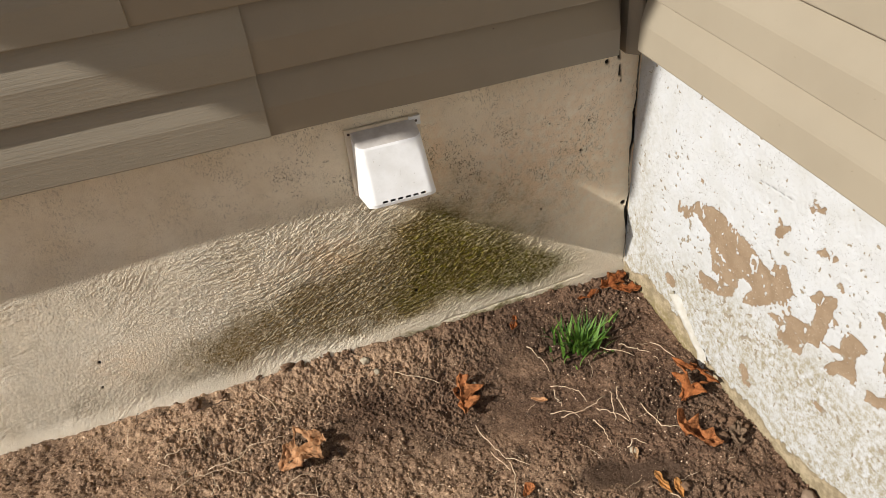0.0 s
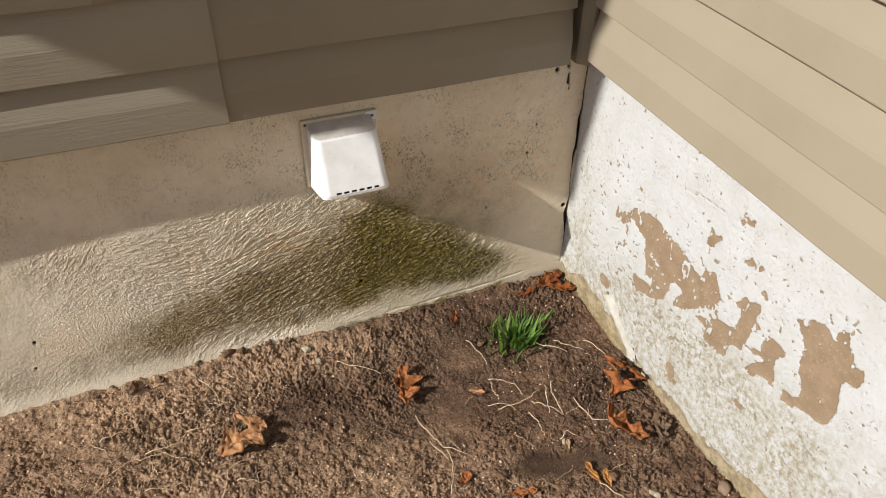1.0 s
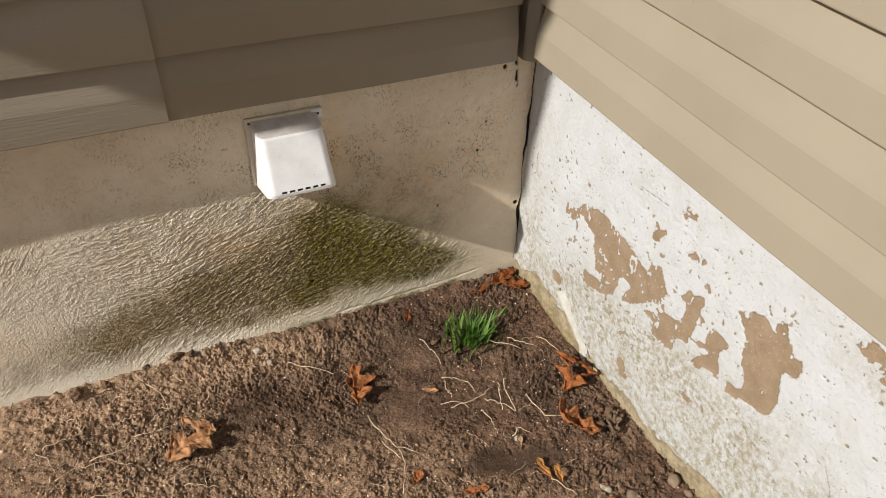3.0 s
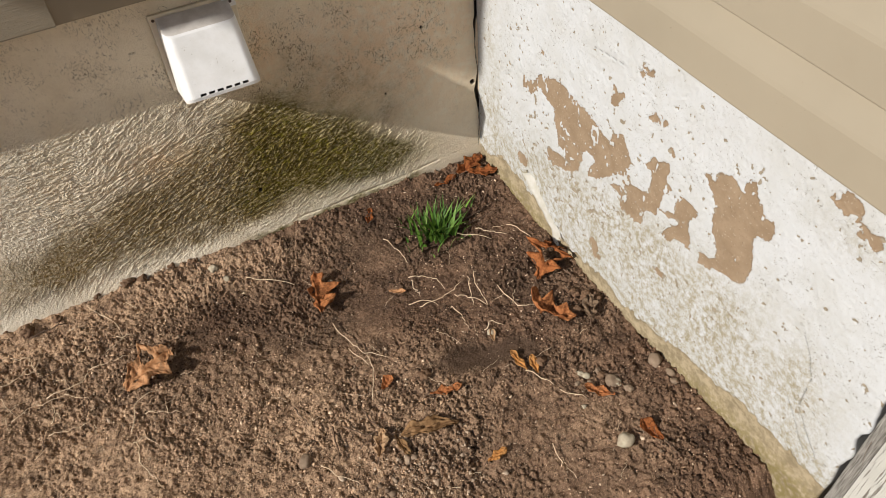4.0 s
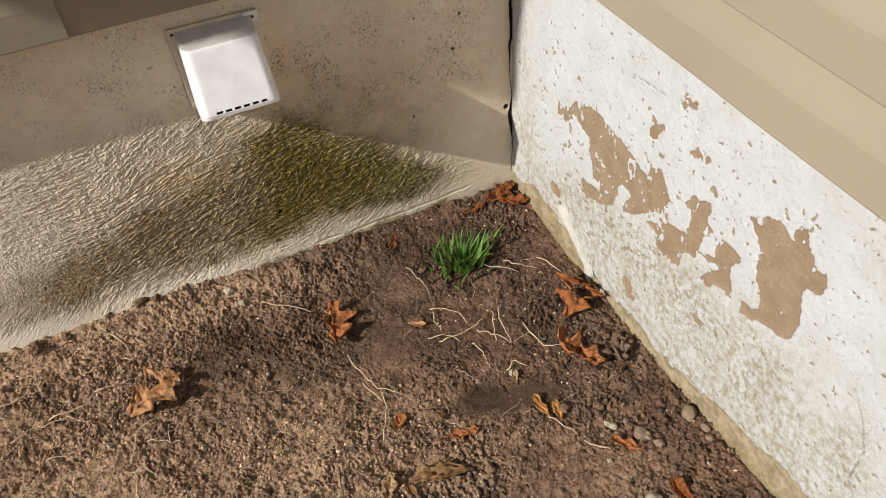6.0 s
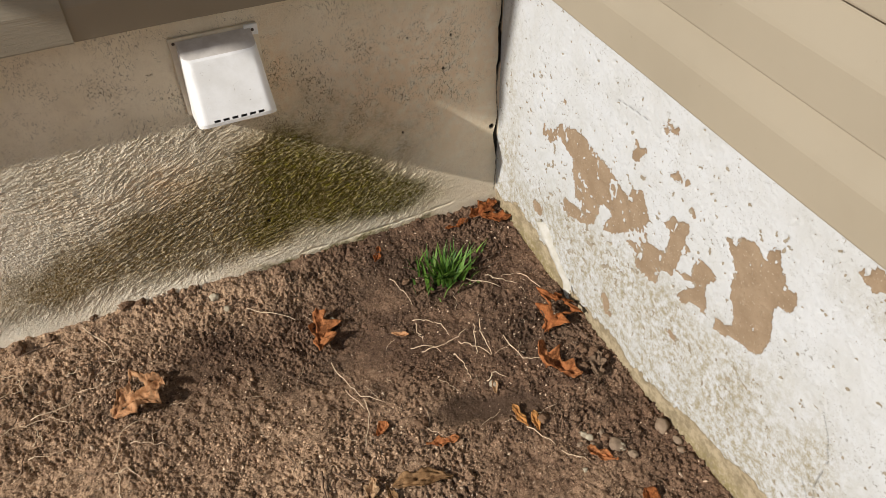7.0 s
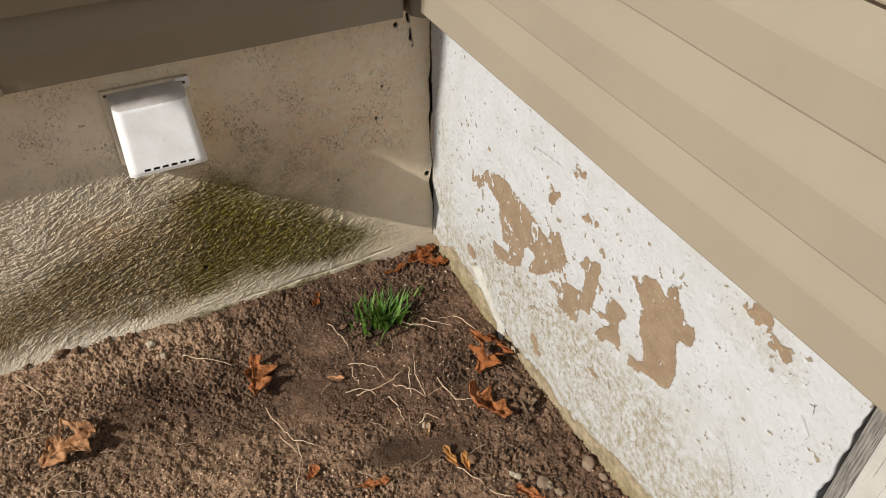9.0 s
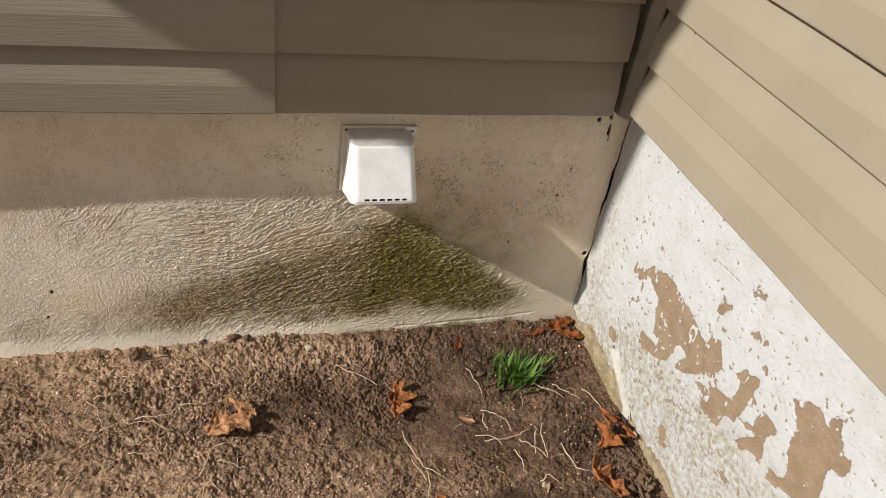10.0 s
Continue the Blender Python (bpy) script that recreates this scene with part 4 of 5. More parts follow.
# ---- dryer vent ----
def build_vent():
    vent = thing("dryer_vent", (-0.5405, -0.004, 0.38), "white plastic dryer vent hood screwed to the stucco", "dryer vent")
    fl = boxed((-0.0725, -0.0045, 0.018), (0.0725, 0.003, 0.162), 0.002)
    part("flange", fl, GREYED, vent, "weathered grey-beige plastic mounting plate")
    half, back = 0.0605, [(-0.004, 0.155), (-0.004, 0.016)]
    front = [(-0.006, 0.157), (-0.050, 0.1440), (-0.0545, 0.1412), (-0.058, 0.1360), (-0.104, 0.066), (-0.1065, 0.062), (-0.1085, 0.058), (-0.1085, 0.052)]
    slots = [(i * 0.0145 - 0.0395, i * 0.0145 - 0.0295) for i in range(6)]
    cuts = sorted({round(v, 5) for pair in slots for v in pair})
    bm, rows = bmesh.new(), []
    r = 0.0155
    for n, (y, z) in enumerate(front):
        t = n / (len(front) - 1)
        bz = back[0][1] + (back[1][1] - back[0][1]) * (0, 0.04, 0.06, 0.1, 0.8, 0.9, 0.95, 1.0)[n]
        by = back[0][0]
        grow = 0.004 * (0, 0.05, 0.08, 0.12, 0.8, 0.95, 1, 1)[n]
        rr = min(r, 0.45 * abs(y - by))
        out = Vector((0, y - by, z - bz))
        d = out.normalized()
        path = [Vector((-half - grow - 0.001, by, bz))]
        for a in (0, 11, 22, 34, 45, 56, 68, 79, 90):
            path.append(Vector((-half - grow + rr - rr * math.cos(radians(a)), y, z)) - d * (rr - rr * math.sin(radians(a))))
        path += [Vector((c, y, z)) for c in cuts]
        for a in (90, 79, 68, 56, 45, 34, 22, 11, 0):
            path.append(Vector((half + grow - rr + rr * math.cos(radians(a)), y, z)) - d * (rr - rr * math.sin(radians(a))))
        path.append(Vector((half + grow + 0.001, by, bz)))
        rows.append([bm.verts.new(p) for p in path])
    for n, (a, b) in enumerate(zip(rows, rows[1:])):
        for i in range(len(a) - 1):
            mid = (a[i].co.x + a[i + 1].co.x) / 2
            if n == 5 and any(lo < mid < hi for lo, hi in slots):
                continue
            bm.faces.new((a[i], a[i + 1], b[i + 1], b[i]))
    hood = part("hood", bm, WHITE, vent, "white sloping cover with slots along its lip")
    hood.data.materials.append(GRIMY_SHADED)
    for face in hood.data.polygons:
        face.material_index = 1 if face.center.z > 0.1445 and face.center.y > -0.05 else 0
    mod = hood.modifiers.new("thickness", "SOLIDIFY")
    mod.thickness, mod.offset = 0.0018, -1.0
    duct = bmesh.new()
    bmesh.ops.create_cone(duct, cap_ends=True, segments=32, radius1=0.05, radius2=0.05, depth=0.02, matrix=Matrix.Translation((0, 0.002, 0.085)) @ Matrix.Rotation(radians(90), 4, "X"))
    # added black strip, so that the slots look unlit
    part("inner_lip", boxed((-0.043, -0.1010, 0.050), (0.043, -0.0990, 0.0625)), DARK, vent, "black strip added as shade behind the slots")
    part("duct_mouth", duct, DARK, vent, "dark disc in place of the unlit duct opening", True)
    for x, y, z in ((-0.065, -0.0046, 0.1535), (0.0635, -0.0087, 0.1525)):
        bm = bmesh.new()
        bmesh.ops.create_uvsphere(bm, u_segments=10, v_segments=6, radius=0.0028, matrix=Matrix.Translation((x, y, z)) @ Matrix.Diagonal((1, 0.45, 1, 1)))
        part("screw", bm, STEEL, vent, "dark rusted screw head", True)
    tab = boxed((0.050, -0.0085, 0.143), (0.0725, -0.0035, 0.162), 0.0012)
    part("mounting_tab", tab, WHITE, vent, "pale raised corner tab")


build_vent()


# ---- basement window at the end of the white wall ----
def build_window():
    win = thing("basement_window", (0.0, -1.03, 0.0), "old wooden basement window frame with flaking cream paint", "window")
    def post(name, y0, y1, x0, material, label):
        bm = bmesh.new()
        box(bm, (x0, -y1, -0.1), (0.10, -y0, 0.585), 0.003)
        return part(name, bm, material, win, label)
    post("jamb", -0.0055, 0.014, 0.005, GREY_WOOD, "bare grey weathered wood jamb")
    post("casing", 0.0145, 0.066, 0.002, CREAM_WOOD, "cream flaking painted casing board")
    post("stop", 0.067, 0.082, 0.03, GREY_WOOD, "dark recessed wooden stop")
    post("sash_stile", 0.083, 0.165, 0.018, WHITE_WOOD, "white painted sash with yellowed edge")
    part("sash_rail", boxed((0.020, -0.70, 0.52), (0.07, -0.166, 0.584), 0.003), WHITE_WOOD, win, "white painted sash rail")
    part("sill", boxed((-0.012, -0.72, -0.1), (0.10, -0.166, 0.09), 0.004), CREAM_WOOD, win, "cream flaking sill")
    pane = part("pane", boxed((0.044, -0.70, 0.091), (0.048, -0.166, 0.519)), GLASS, win, "clear glass pane")
    pane.visible_shadow = False
    part("back_panel", boxed((0.2, -0.72, -0.1), (0.22, 0.0, 0.6)), DARK, win, "dark panel in place of the unlit basement")


build_window()


# ---- leaves ----
def build_leaf(place, size, turn, material, label, lobes=3, fold=0.5, curl=0.6, tip=0.0, depth=0.62, seed=0, wide=0.62, bite=None, lift=0.0, roll=0.0, crumple=0.08, thin=1.0, group="fallen leaves"):
    """A dry lobed leaf: the blade bends along its middle rib (fold) and along its length (curl)."""
    x0, y0 = place
    leaf = thing("dead_leaf", (x0, y0, ground_at(x0, y0) + 0.003 + lift), label, "dead leaf", group, turn)
    rows_n, cols_n = 60, 14
    rng = random.Random(seed)
    phase = rng.uniform(-0.06, 0.06)
    bm, grid_v = bmesh.new(), []
    vein = []
    for i in range(rows_n + 1):
        t = i / rows_n
        body = math.sin(math.pi * min(1, max(0, 0.04 + 0.95 * t))) ** 0.55 * (0.55 + 0.6 * t if t < 0.7 else 0.97 - 1.6 * (t - 0.7) ** 1.3)
        row = []
        for j in range(cols_n + 1):
            v = 2 * j / cols_n - 1
            ph = phase if v > 0 else -phase
            saw = (lobes * (t + ph) - 0.30 * abs(v)) % 1
            point = 1 - abs(2 * saw - 1)
            w = 0.5 * wide * max(0.05, body) * (1 - depth + depth * (0.75 * point ** 1.25 + 0.25 * (0.5 - 0.5 * math.cos(math.pi * point))))
            w *= thin if v > 0 else 1.0
            tooth = 1 + 0.13 * noise.noise((t * 14, v * 2, seed)) + 0.08 * noise.noise((t * 37, v * 2, seed))
            u, s = t - 0.5 + 0.10 * abs(v) * w * 2, v * w * tooth
            # fold about the rib, then bend along the length
            a = fold * (0.6 + 0.6 * noise.noise((t * 2, seed * 1.3, 2.0)))
            side, up = s * math.cos(a), abs(s) * math.sin(a)
            bend = curl * (u + 0.12 * noise.noise((seed, 4.4, 0)))
            rad = 1 / curl if abs(curl) > 1e-3 else 1e3
            px, pz = rad * math.sin(u / rad), rad * (1 - math.cos(u / rad))
            pz += up + 0.45 * abs(v) ** 3 * w * (0.3 + noise.noise((t * 3.3, v, seed + 3.0))) + 0.45 * crumple * noise.noise((t * 11, v * 5, seed + 9.0)) - 0.10 * w * max(0.0, 1 - abs(((t + 0.35 * abs(v)) * lobes * 2) % 1 - 0.5) * 6) * abs(v) + crumple * noise.noise((t * 4.5, v * 2.2, seed + 7.0)) + tip * max(0, t - 0.55) ** 2 * 3
            row.append(bm.verts.new((px * size, side * size, pz * size)))
            vein.append(max(0.0, 1 - abs(v) * 9) + 0.6 * max(0.0, 1 - abs(((t + 0.35 * abs(v)) * lobes * 2) % 1 - 0.5) * 16))
        grid_v.append(row)
    for i in range(rows_n):
        for j in range(cols_n):
            t, v = (i + 0.5) / rows_n, 2 * (j + 0.5) / cols_n - 1
            if bite and any((t - bt) ** 2 + (0.4 * (v - bv)) ** 2 < br * br for bt, bv, br in bite):
                continue
            bm.faces.new((grid_v[i][j], grid_v[i + 1][j], grid_v[i + 1][j + 1], grid_v[i][j + 1]))
    bmesh.ops.rotate(bm, verts=bm.verts, cent=(0, 0, 0), matrix=Matrix.Rotation(radians(roll), 3, "X"))
    low = min(v.co.z for v in bm.verts)
    for v in bm.verts:
        v.co.z -= low
    foot = grid_v[0][cols_n // 2].co.copy()
    me = bpy.data.meshes.new("blade")
    bmesh.ops.recalc_face_normals(bm, faces=bm.faces)
    bm.to_mesh(me)
    bm.free()
    at = me.attributes.new("vein", "FLOAT", "POINT")
    at.data.foreach_set("value", np.array(vein, dtype=np.float32))
    for p in me.polygons:
        p.use_smooth = True
    me.materials.append(material)
    blade = new("blade", me)
    blade.parent = leaf
    mod = blade.modifiers.new("thickness", "SOLIDIFY")
    mod.thickness = 0.0005
    stem = [foot + Vector((-0.22 * size * k / 4, 0.03 * size * math.sin(k), -foot.z * min(1, k / 3) * 0.8)) for k in range(5)]
    part("stalk", tube(stem, 0.0009, 0.8), TWIG, leaf, "thin brown stalk", True)
    return leaf


ORANGE = "curled orange-brown oak leaf lying on soil"
build_leaf((-0.842, -0.248), 0.106, 28, TAN_LEAF, "large tan curled oak leaf with holes on soil", 3, 0.16, -0.8, 0.15, 0.42, 3, 1.10, ((0.60, 0.40, 0.13), (0.22, -0.20, 0.055), (0.80, -0.75, 0.10)), roll=-4, crumple=0.11)
build_leaf((-0.500, -0.225), 0.104, 78, ORANGE_LEAF, "bright orange folded oak leaf lying on soil", 3, 0.55, 1.0, 0.15, 0.66, 5, 1.1, roll=10, crumple=0.11, thin=0.4)
build_leaf((-0.062, -0.388), 0.105, 40, RUST_LEAF, "rusty-brown arched oak leaf with a large hole against the wall", 3, 0.20, -2.0, 0.2, 0.70, 8, 1.15, ((0.56, -0.10, 0.21), (0.20, 0.6, 0.07)), roll=8, crumple=0.10)
build_leaf((-0.122, -0.500), 0.100, 122, ORANGE_LEAF, "rusty orange twisted oak leaf on crumbly soil", 3, 0.55, 1.0, 0.25, 0.62, 11, 0.85, roll=15, crumple=0.14, thin=0.7)
build_leaf((-0.232, -0.562), 0.052, 95, YELLOW_LEAF, "small yellow-orange leaf fragment lying on damp soil", 2, 0.3, 0.6, 0.0, 0.5, 13, 0.45)
build_leaf((-0.212, -0.583), 0.042, 75, YELLOW_LEAF, "small yellow-orange leaf fragment lying on damp soil", 2, 0.5, 0.5, 0.0, 0.3, 14, 0.55)
build_leaf((-0.146, -0.690), 0.058, 130, ORANGE_LEAF, "small rusty leaf fragment beside a clod of soil", 2, 0.5, 1.2, 0.0, 0.55, 17, 0.55)
build_leaf((-0.375, -0.548), 0.060, -12, ORANGE_LEAF, "flat broken orange leaf pressed into the soil", 2, 0.35, 0.7, 0.0, 0.65, 19, 0.5)
build_leaf((-0.462, -0.480), 0.034, 40, ORANGE_LEAF, "tiny curled brown leaf scrap on soil", 1, 0.9, 1.2, 0.0, 0.2, 23, 0.8)
build_leaf((-0.055, -0.045), 0.085, 20, RED_LEAF, "red-brown dead leaf in the wall corner", 3, 0.25, 0.8, 0.0, 0.55, 29, 0.75)
build_leaf((-0.040, -0.085), 0.070, -25, RED_LEAF, "red-brown dead leaf in the wall corner", 3, 0.3, 0.5, 0.0, 0.55, 31, 0.7, lift=0.004)
build_leaf((-0.125, -0.060), 0.060, 8, RED_LEAF, "dark red leaf scrap half buried in soil", 2, 0.2, 0.4, 0.0, 0.5, 33, 0.5)
build_leaf((-0.350, -0.282), 0.036, -30, TAN_LEAF, "small pale brown leaf scrap on damp soil", 1, 0.6, 0.8, 0.0, 0.3, 37, 0.5)
build_leaf((-0.240, -0.480), 0.030, 70, DULL_LEAF, "small pale folded leaf scrap on damp soil", 1, 0.9, 0.8, 0.0, 0.4, 39, 0.7)
build_leaf((-0.055, -0.530), 0.060, 60, GREY_LEAF, "grey-brown crumpled leaf lying among clods beside the wall", 3, 0.5, 1.2, 0.0, 0.45, 71, 0.7, crumple=0.16)
build_leaf((-0.522, -0.590), 0.055, 60, DULL_LEAF, "pale brown crumpled leaf among gravel", 3, 0.7, 1.4, 0.1, 0.55, 41, 0.7)
build_leaf((-0.435, -0.605), 0.105, 165, BROWN_LEAF, "dull brown shrivelled leaf among gravel", 2, 0.35, -0.8, 0.0, 0.45, 43, 0.45)
build_leaf((-0.490, -0.610), 0.050, -80, BROWN_LEAF, "dull brown shrivelled leaf among gravel", 2, 0.8, 1.3, 0.0, 0.5, 47, 0.5)
build_leaf((-0.122, -0.800), 0.050, 100, RED_LEAF, "small brown cupped leaf on the soil", 1, 0.7, 1.0, 0.0, 0.2, 53, 0.7)
build_leaf((-0.360, -0.705), 0.040, 10, YELLOW_LEAF, "small yellowish leaf scrap on the soil", 2, 0.3, 0.5, 0.0, 0.5, 59, 0.6)
build_leaf((-0.320, -0.075), 0.050, 60, RED_LEAF, "dark brown leaf scrap near the stucco wall", 2, 0.7, 1.2, 0.0, 0.5, 61, 0.5)
build_leaf((-0.610, -0.700), 0.080, 30, RED_LEAF, "brown curled leaf among gravel", 3, 0.6, 1.1, 0.0, 0.55, 67, 0.6)


# ---- grass tuft ----
def build_grass():
    gx, gy = -0.212, -0.187
    tuft = thing("grass_tuft", (gx, gy, ground_at(gx, gy)), "small tuft of fresh green grass growing in soil", "grass tuft")
    rng = random.Random(4)
    for n in range(170):
        a, d = rng.uniform(0, 2 * math.pi), abs(rng.gauss(0, 0.026))
        bx, by = 1.25 * d * math.cos(a), d * math.sin(a)
        height = rng.uniform(0.030, 0.068) * (1 - 5 * max(0, d - 0.035))
        lean = a + rng.gauss(0, 0.9)
        bend = rng.uniform(0.15, 0.85)
        width = rng.uniform(0.0018, 0.0036)
        if n < 4:
            height, bend, lean, bx, by = 0.085, 0.6, -0.2 + 0.3 * n, 0.028, 0.0 - 0.006 * n
        bm, rings = bmesh.new(), []
        for i in range(7):
            t = i / 6
            out = height * bend * t ** 1.7
            p = Vector((bx + out * math.cos(lean), by + out * math.sin(lean), height * t * (1 - 0.25 * bend * t) - 0.004))
            side = Vector((-math.sin(lean), math.cos(lean), 0.0)) * width * (1 - t ** 2.2) * (0.7 + 0.5 * math.sin(math.pi * min(1, t + 0.2)))
            keel = Vector((math.cos(lean), math.sin(lean), 0.0)) * width * 0.35 * (1 - t)
            rings.append([bm.verts.new(p - side), bm.verts.new(p + keel), bm.verts.new(p + side)])
        for q, r in zip(rings, rings[1:]):
            bm.faces.new((q[0], q[1], r[1], r[0]))
            bm.faces.new((q[1], q[2], r[2], r[1]))
        part("grass_blade", bm, GRASS, tuft, smooth=True)


build_grass()


# ---- stones and clods ----
def rock(radius, flat, seed, lumps=0.18, level=3):
    bm = bmesh.new()
    bmesh.ops.create_icosphere(bm, subdivisions=level, radius=1.0)
    for v in bm.verts:
        n = v.co.normalized()
        k = 1 + lumps * noise.noise(n * 1.3 + Vector((seed * 5.1, 0, 0))) + 0.35 * lumps * noise.noise(n * 4.1 + Vector((0, seed, 0))) + (0.35 * lumps * noise.noise(n * 9.0 + Vector((seed, 0, 0))) + 0.4 * lumps * abs(noise.noise(n * 5.0 + Vector((3.0, seed, 1.0)))) - 0.25 * lumps * abs(noise.noise(n * 2.3 + Vector((seed, 2.0, 0)))) if lumps > 0.5 else 0.0)
        v.co = Vector((n.x * k, n.y * k * 0.85, n.z * k * flat)) * radius
    return bm


def build_stone(x, y, radius, material, label, seed, flat=0.7, lumps=0.25, name="stone", category="stone", sink=0.35):
    ob = part(name, rock(radius, flat, seed, lumps), material, None, "", True)
    ob.matrix_basis = pose(x, y, ground_at(x, y) + radius * flat * (1 - sink), 0, 0, 47 * seed)
    return tagged(ob, label, category, "loose stones" if category == "stone" else "")


build_stone(-0.026, -0.687, 0.0145, STONE, "smooth rounded brown-grey stone beside the wall", 1)
build_stone(-0.020, -0.722, 0.0085, STONE, "small brown-grey stone beside the wall", 2)
build_stone(-0.026, -0.741, 0.0075, STONE, "small brown-grey stone beside the wall", 3)
build_stone(-0.168, -0.793, 0.015, PALE_STONE, "pale yellowish stone lying in soil", 4, 0.8)
build_stone(-0.647, -0.555, 0.013, STONE, "rounded brown stone half sunk in soil", 5)
build_stone(-0.648, -0.094, 0.008, PALE_STONE, "small pale stone near the stucco wall", 6)
build_stone(-0.665, -0.060, 0.010, PALE_STONE, "pale stone against the stucco wall", 7, 0.7, 0.45)
build_stone(-0.238, -0.470, 0.008, PALE_STONE, "small pale stone chip on damp soil", 8, 0.5, 0.5)
build_stone(-0.462, -0.196, 0.007, PALE_STONE, "small pale stone beside an orange leaf", 9)
build_stone(-0.115, -0.684, 0.013, STONE, "small rough stone beside a leaf scrap", 10, 0.7, 0.4)
build_stone(-0.146, -0.650, 0.0075, PALE_STONE, "small pale rounded stone in soil", 11)
build_stone(-0.290, -0.165, 0.009, CLOD, "dark lump of soil near the grass", 12, 0.7, 0.5, "soil_clod", "soil clod")
build_stone(-0.055, -0.478, 0.009, CLOD, "small broken brown soil clod beside the wall", 41, 0.6, 0.9, "soil_clod", "soil clod")
build_stone(-0.030, -0.515, 0.010, CLOD, "small broken brown soil clod beside the wall", 42, 0.6, 0.9, "soil_clod", "soil clod")
build_stone(-0.040, -0.496, 0.013, CLOD, "crumbly dry brown soil clod beside the wall", 13, 0.6, 0.8, "soil_clod", "soil clod")
build_stone(-0.076, -0.516, 0.012, CLOD, "small dry brown soil clod beside the wall", 14, 0.6, 0.8, "soil_clod", "soil clod")
build_stone(-0.123, -0.664, 0.008, CLOD, "brown soil clod beside a leaf scrap", 15, 0.65, 0.7, "soil_clod", "soil clod")
build_stone(-0.200, -0.585, 0.010, CLOD, "small dark soil clod on damp soil", 16, 0.65, 0.7, "soil_clod", "soil clod")
build_stone(-0.395, -0.500, 0.011, CLOD, "small dark soil clod on crumbly soil", 17, 0.65, 0.7, "soil_clod", "soil clod")
for n, (cx, cy, r) in enumerate(((-0.152, -0.640, 0.0068), (-0.148, -0.668, 0.0075), (-0.122, -0.652, 0.0060), (-0.108, -0.690, 0.0070), (-0.101, -0.712, 0.0080), (-0.168, -0.655, 0.0050), (-0.185, -0.700, 0.0045), (-0.135, -0.628, 0.0048))):
    build_stone(cx, cy, r, PALE_STONE if n % 3 == 0 else STONE, "small angular tan pebble beside a leaf scrap", 60 + n, 0.65, 0.55)
CLODS = ((-1.03, -0.05, 0.016), (-0.975, -0.042, 0.012), (-0.895, -0.022, 0.013), (-0.83, -0.020, 0.016), (-0.80, -0.026, 0.012), (-0.74, -0.022, 0.011), (-0.70, -0.030, 0.009), (-0.56, -0.018, 0.009), (-0.47, -0.022, 0.008), (-0.20, -0.020, 0.008))
for n, (cx, cy, r) in enumerate(CLODS):
    build_stone(cx, cy, 0.75 * r, CLOD, "dark brown soil clod at the foot of the stucco", 20 + n, 0.7, 0.8, "soil_clod", "soil clod")


# ---- straw and twigs ----
STRAWS = (
    ((-0.613, -0.112), (-0.573, -0.139), (-0.524, -0.174)), 
    ((-0.498, -0.298), (-0.484, -0.351), (-0.472, -0.391), (-0.435, -0.425)), ((-0.469, -0.399), (-0.469, -0.438), (-0.498, -0.5)),
    ((-0.492, -0.369), (-0.474, -0.422)), 
    ((-0.915, -0.047), (-0.875, -0.105), (-0.867, -0.151)),
    ((-0.877, -0.145), (-0.851, -0.153)),
)
STRAWS_LEFT = (
    ((-1.1, -0.162), (-1.06, -0.157), (-1.037, -0.128)), ((-1.065, -0.105), (-1.036, -0.114), (-1.029, -0.146)),
    ((-1.022, -0.218), (-0.956, -0.214), (-0.937, -0.189)), ((-0.896, -0.362), (-0.875, -0.304), (-0.832, -0.295)),
    ((-0.896, -0.387), (-0.878, -0.384), (-0.853, -0.416)), ((-0.891, -0.389), (-0.895, -0.434), (-0.87, -0.492)),
    ((-0.625, -0.578), (-0.607, -0.61), (-0.58, -0.641)), ((-0.174, -0.216), (-0.12, -0.266)), 
    ((-0.204, -0.655), (-0.171, -0.692)), ((-0.271, -0.734), (-0.28, -0.774)), 
)
STRAWS_TANGLE = (
    ((-0.315, -0.265), (-0.291, -0.274), (-0.269, -0.298), (-0.264, -0.328)), ((-0.311, -0.271), (-0.319, -0.291), (-0.315, -0.317)),
    ((-0.33, -0.346), (-0.295, -0.346), (-0.259, -0.343), (-0.225, -0.333)), ((-0.345, -0.327), (-0.31, -0.339), (-0.295, -0.358)),
    ((-0.258, -0.354), (-0.234, -0.379), (-0.215, -0.412)), ((-0.198, -0.328), (-0.209, -0.353), (-0.213, -0.413)),
    ((-0.213, -0.328), (-0.229, -0.374), (-0.238, -0.399)), ((-0.177, -0.383), (-0.167, -0.451), (-0.131, -0.468)),
    ((-0.279, -0.381), (-0.27, -0.412), (-0.272, -0.445)), ((-0.247, -0.466), (-0.232, -0.453), (-0.211, -0.473)),
    ((-0.319, -0.146), (-0.308, -0.181), (-0.301, -0.227)), ((-0.136, -0.225), (-0.115, -0.248), (-0.086, -0.273)),
    ((-0.073, -0.248), (-0.047, -0.305)), ((-0.232, -0.587), (-0.205, -0.638)),
)
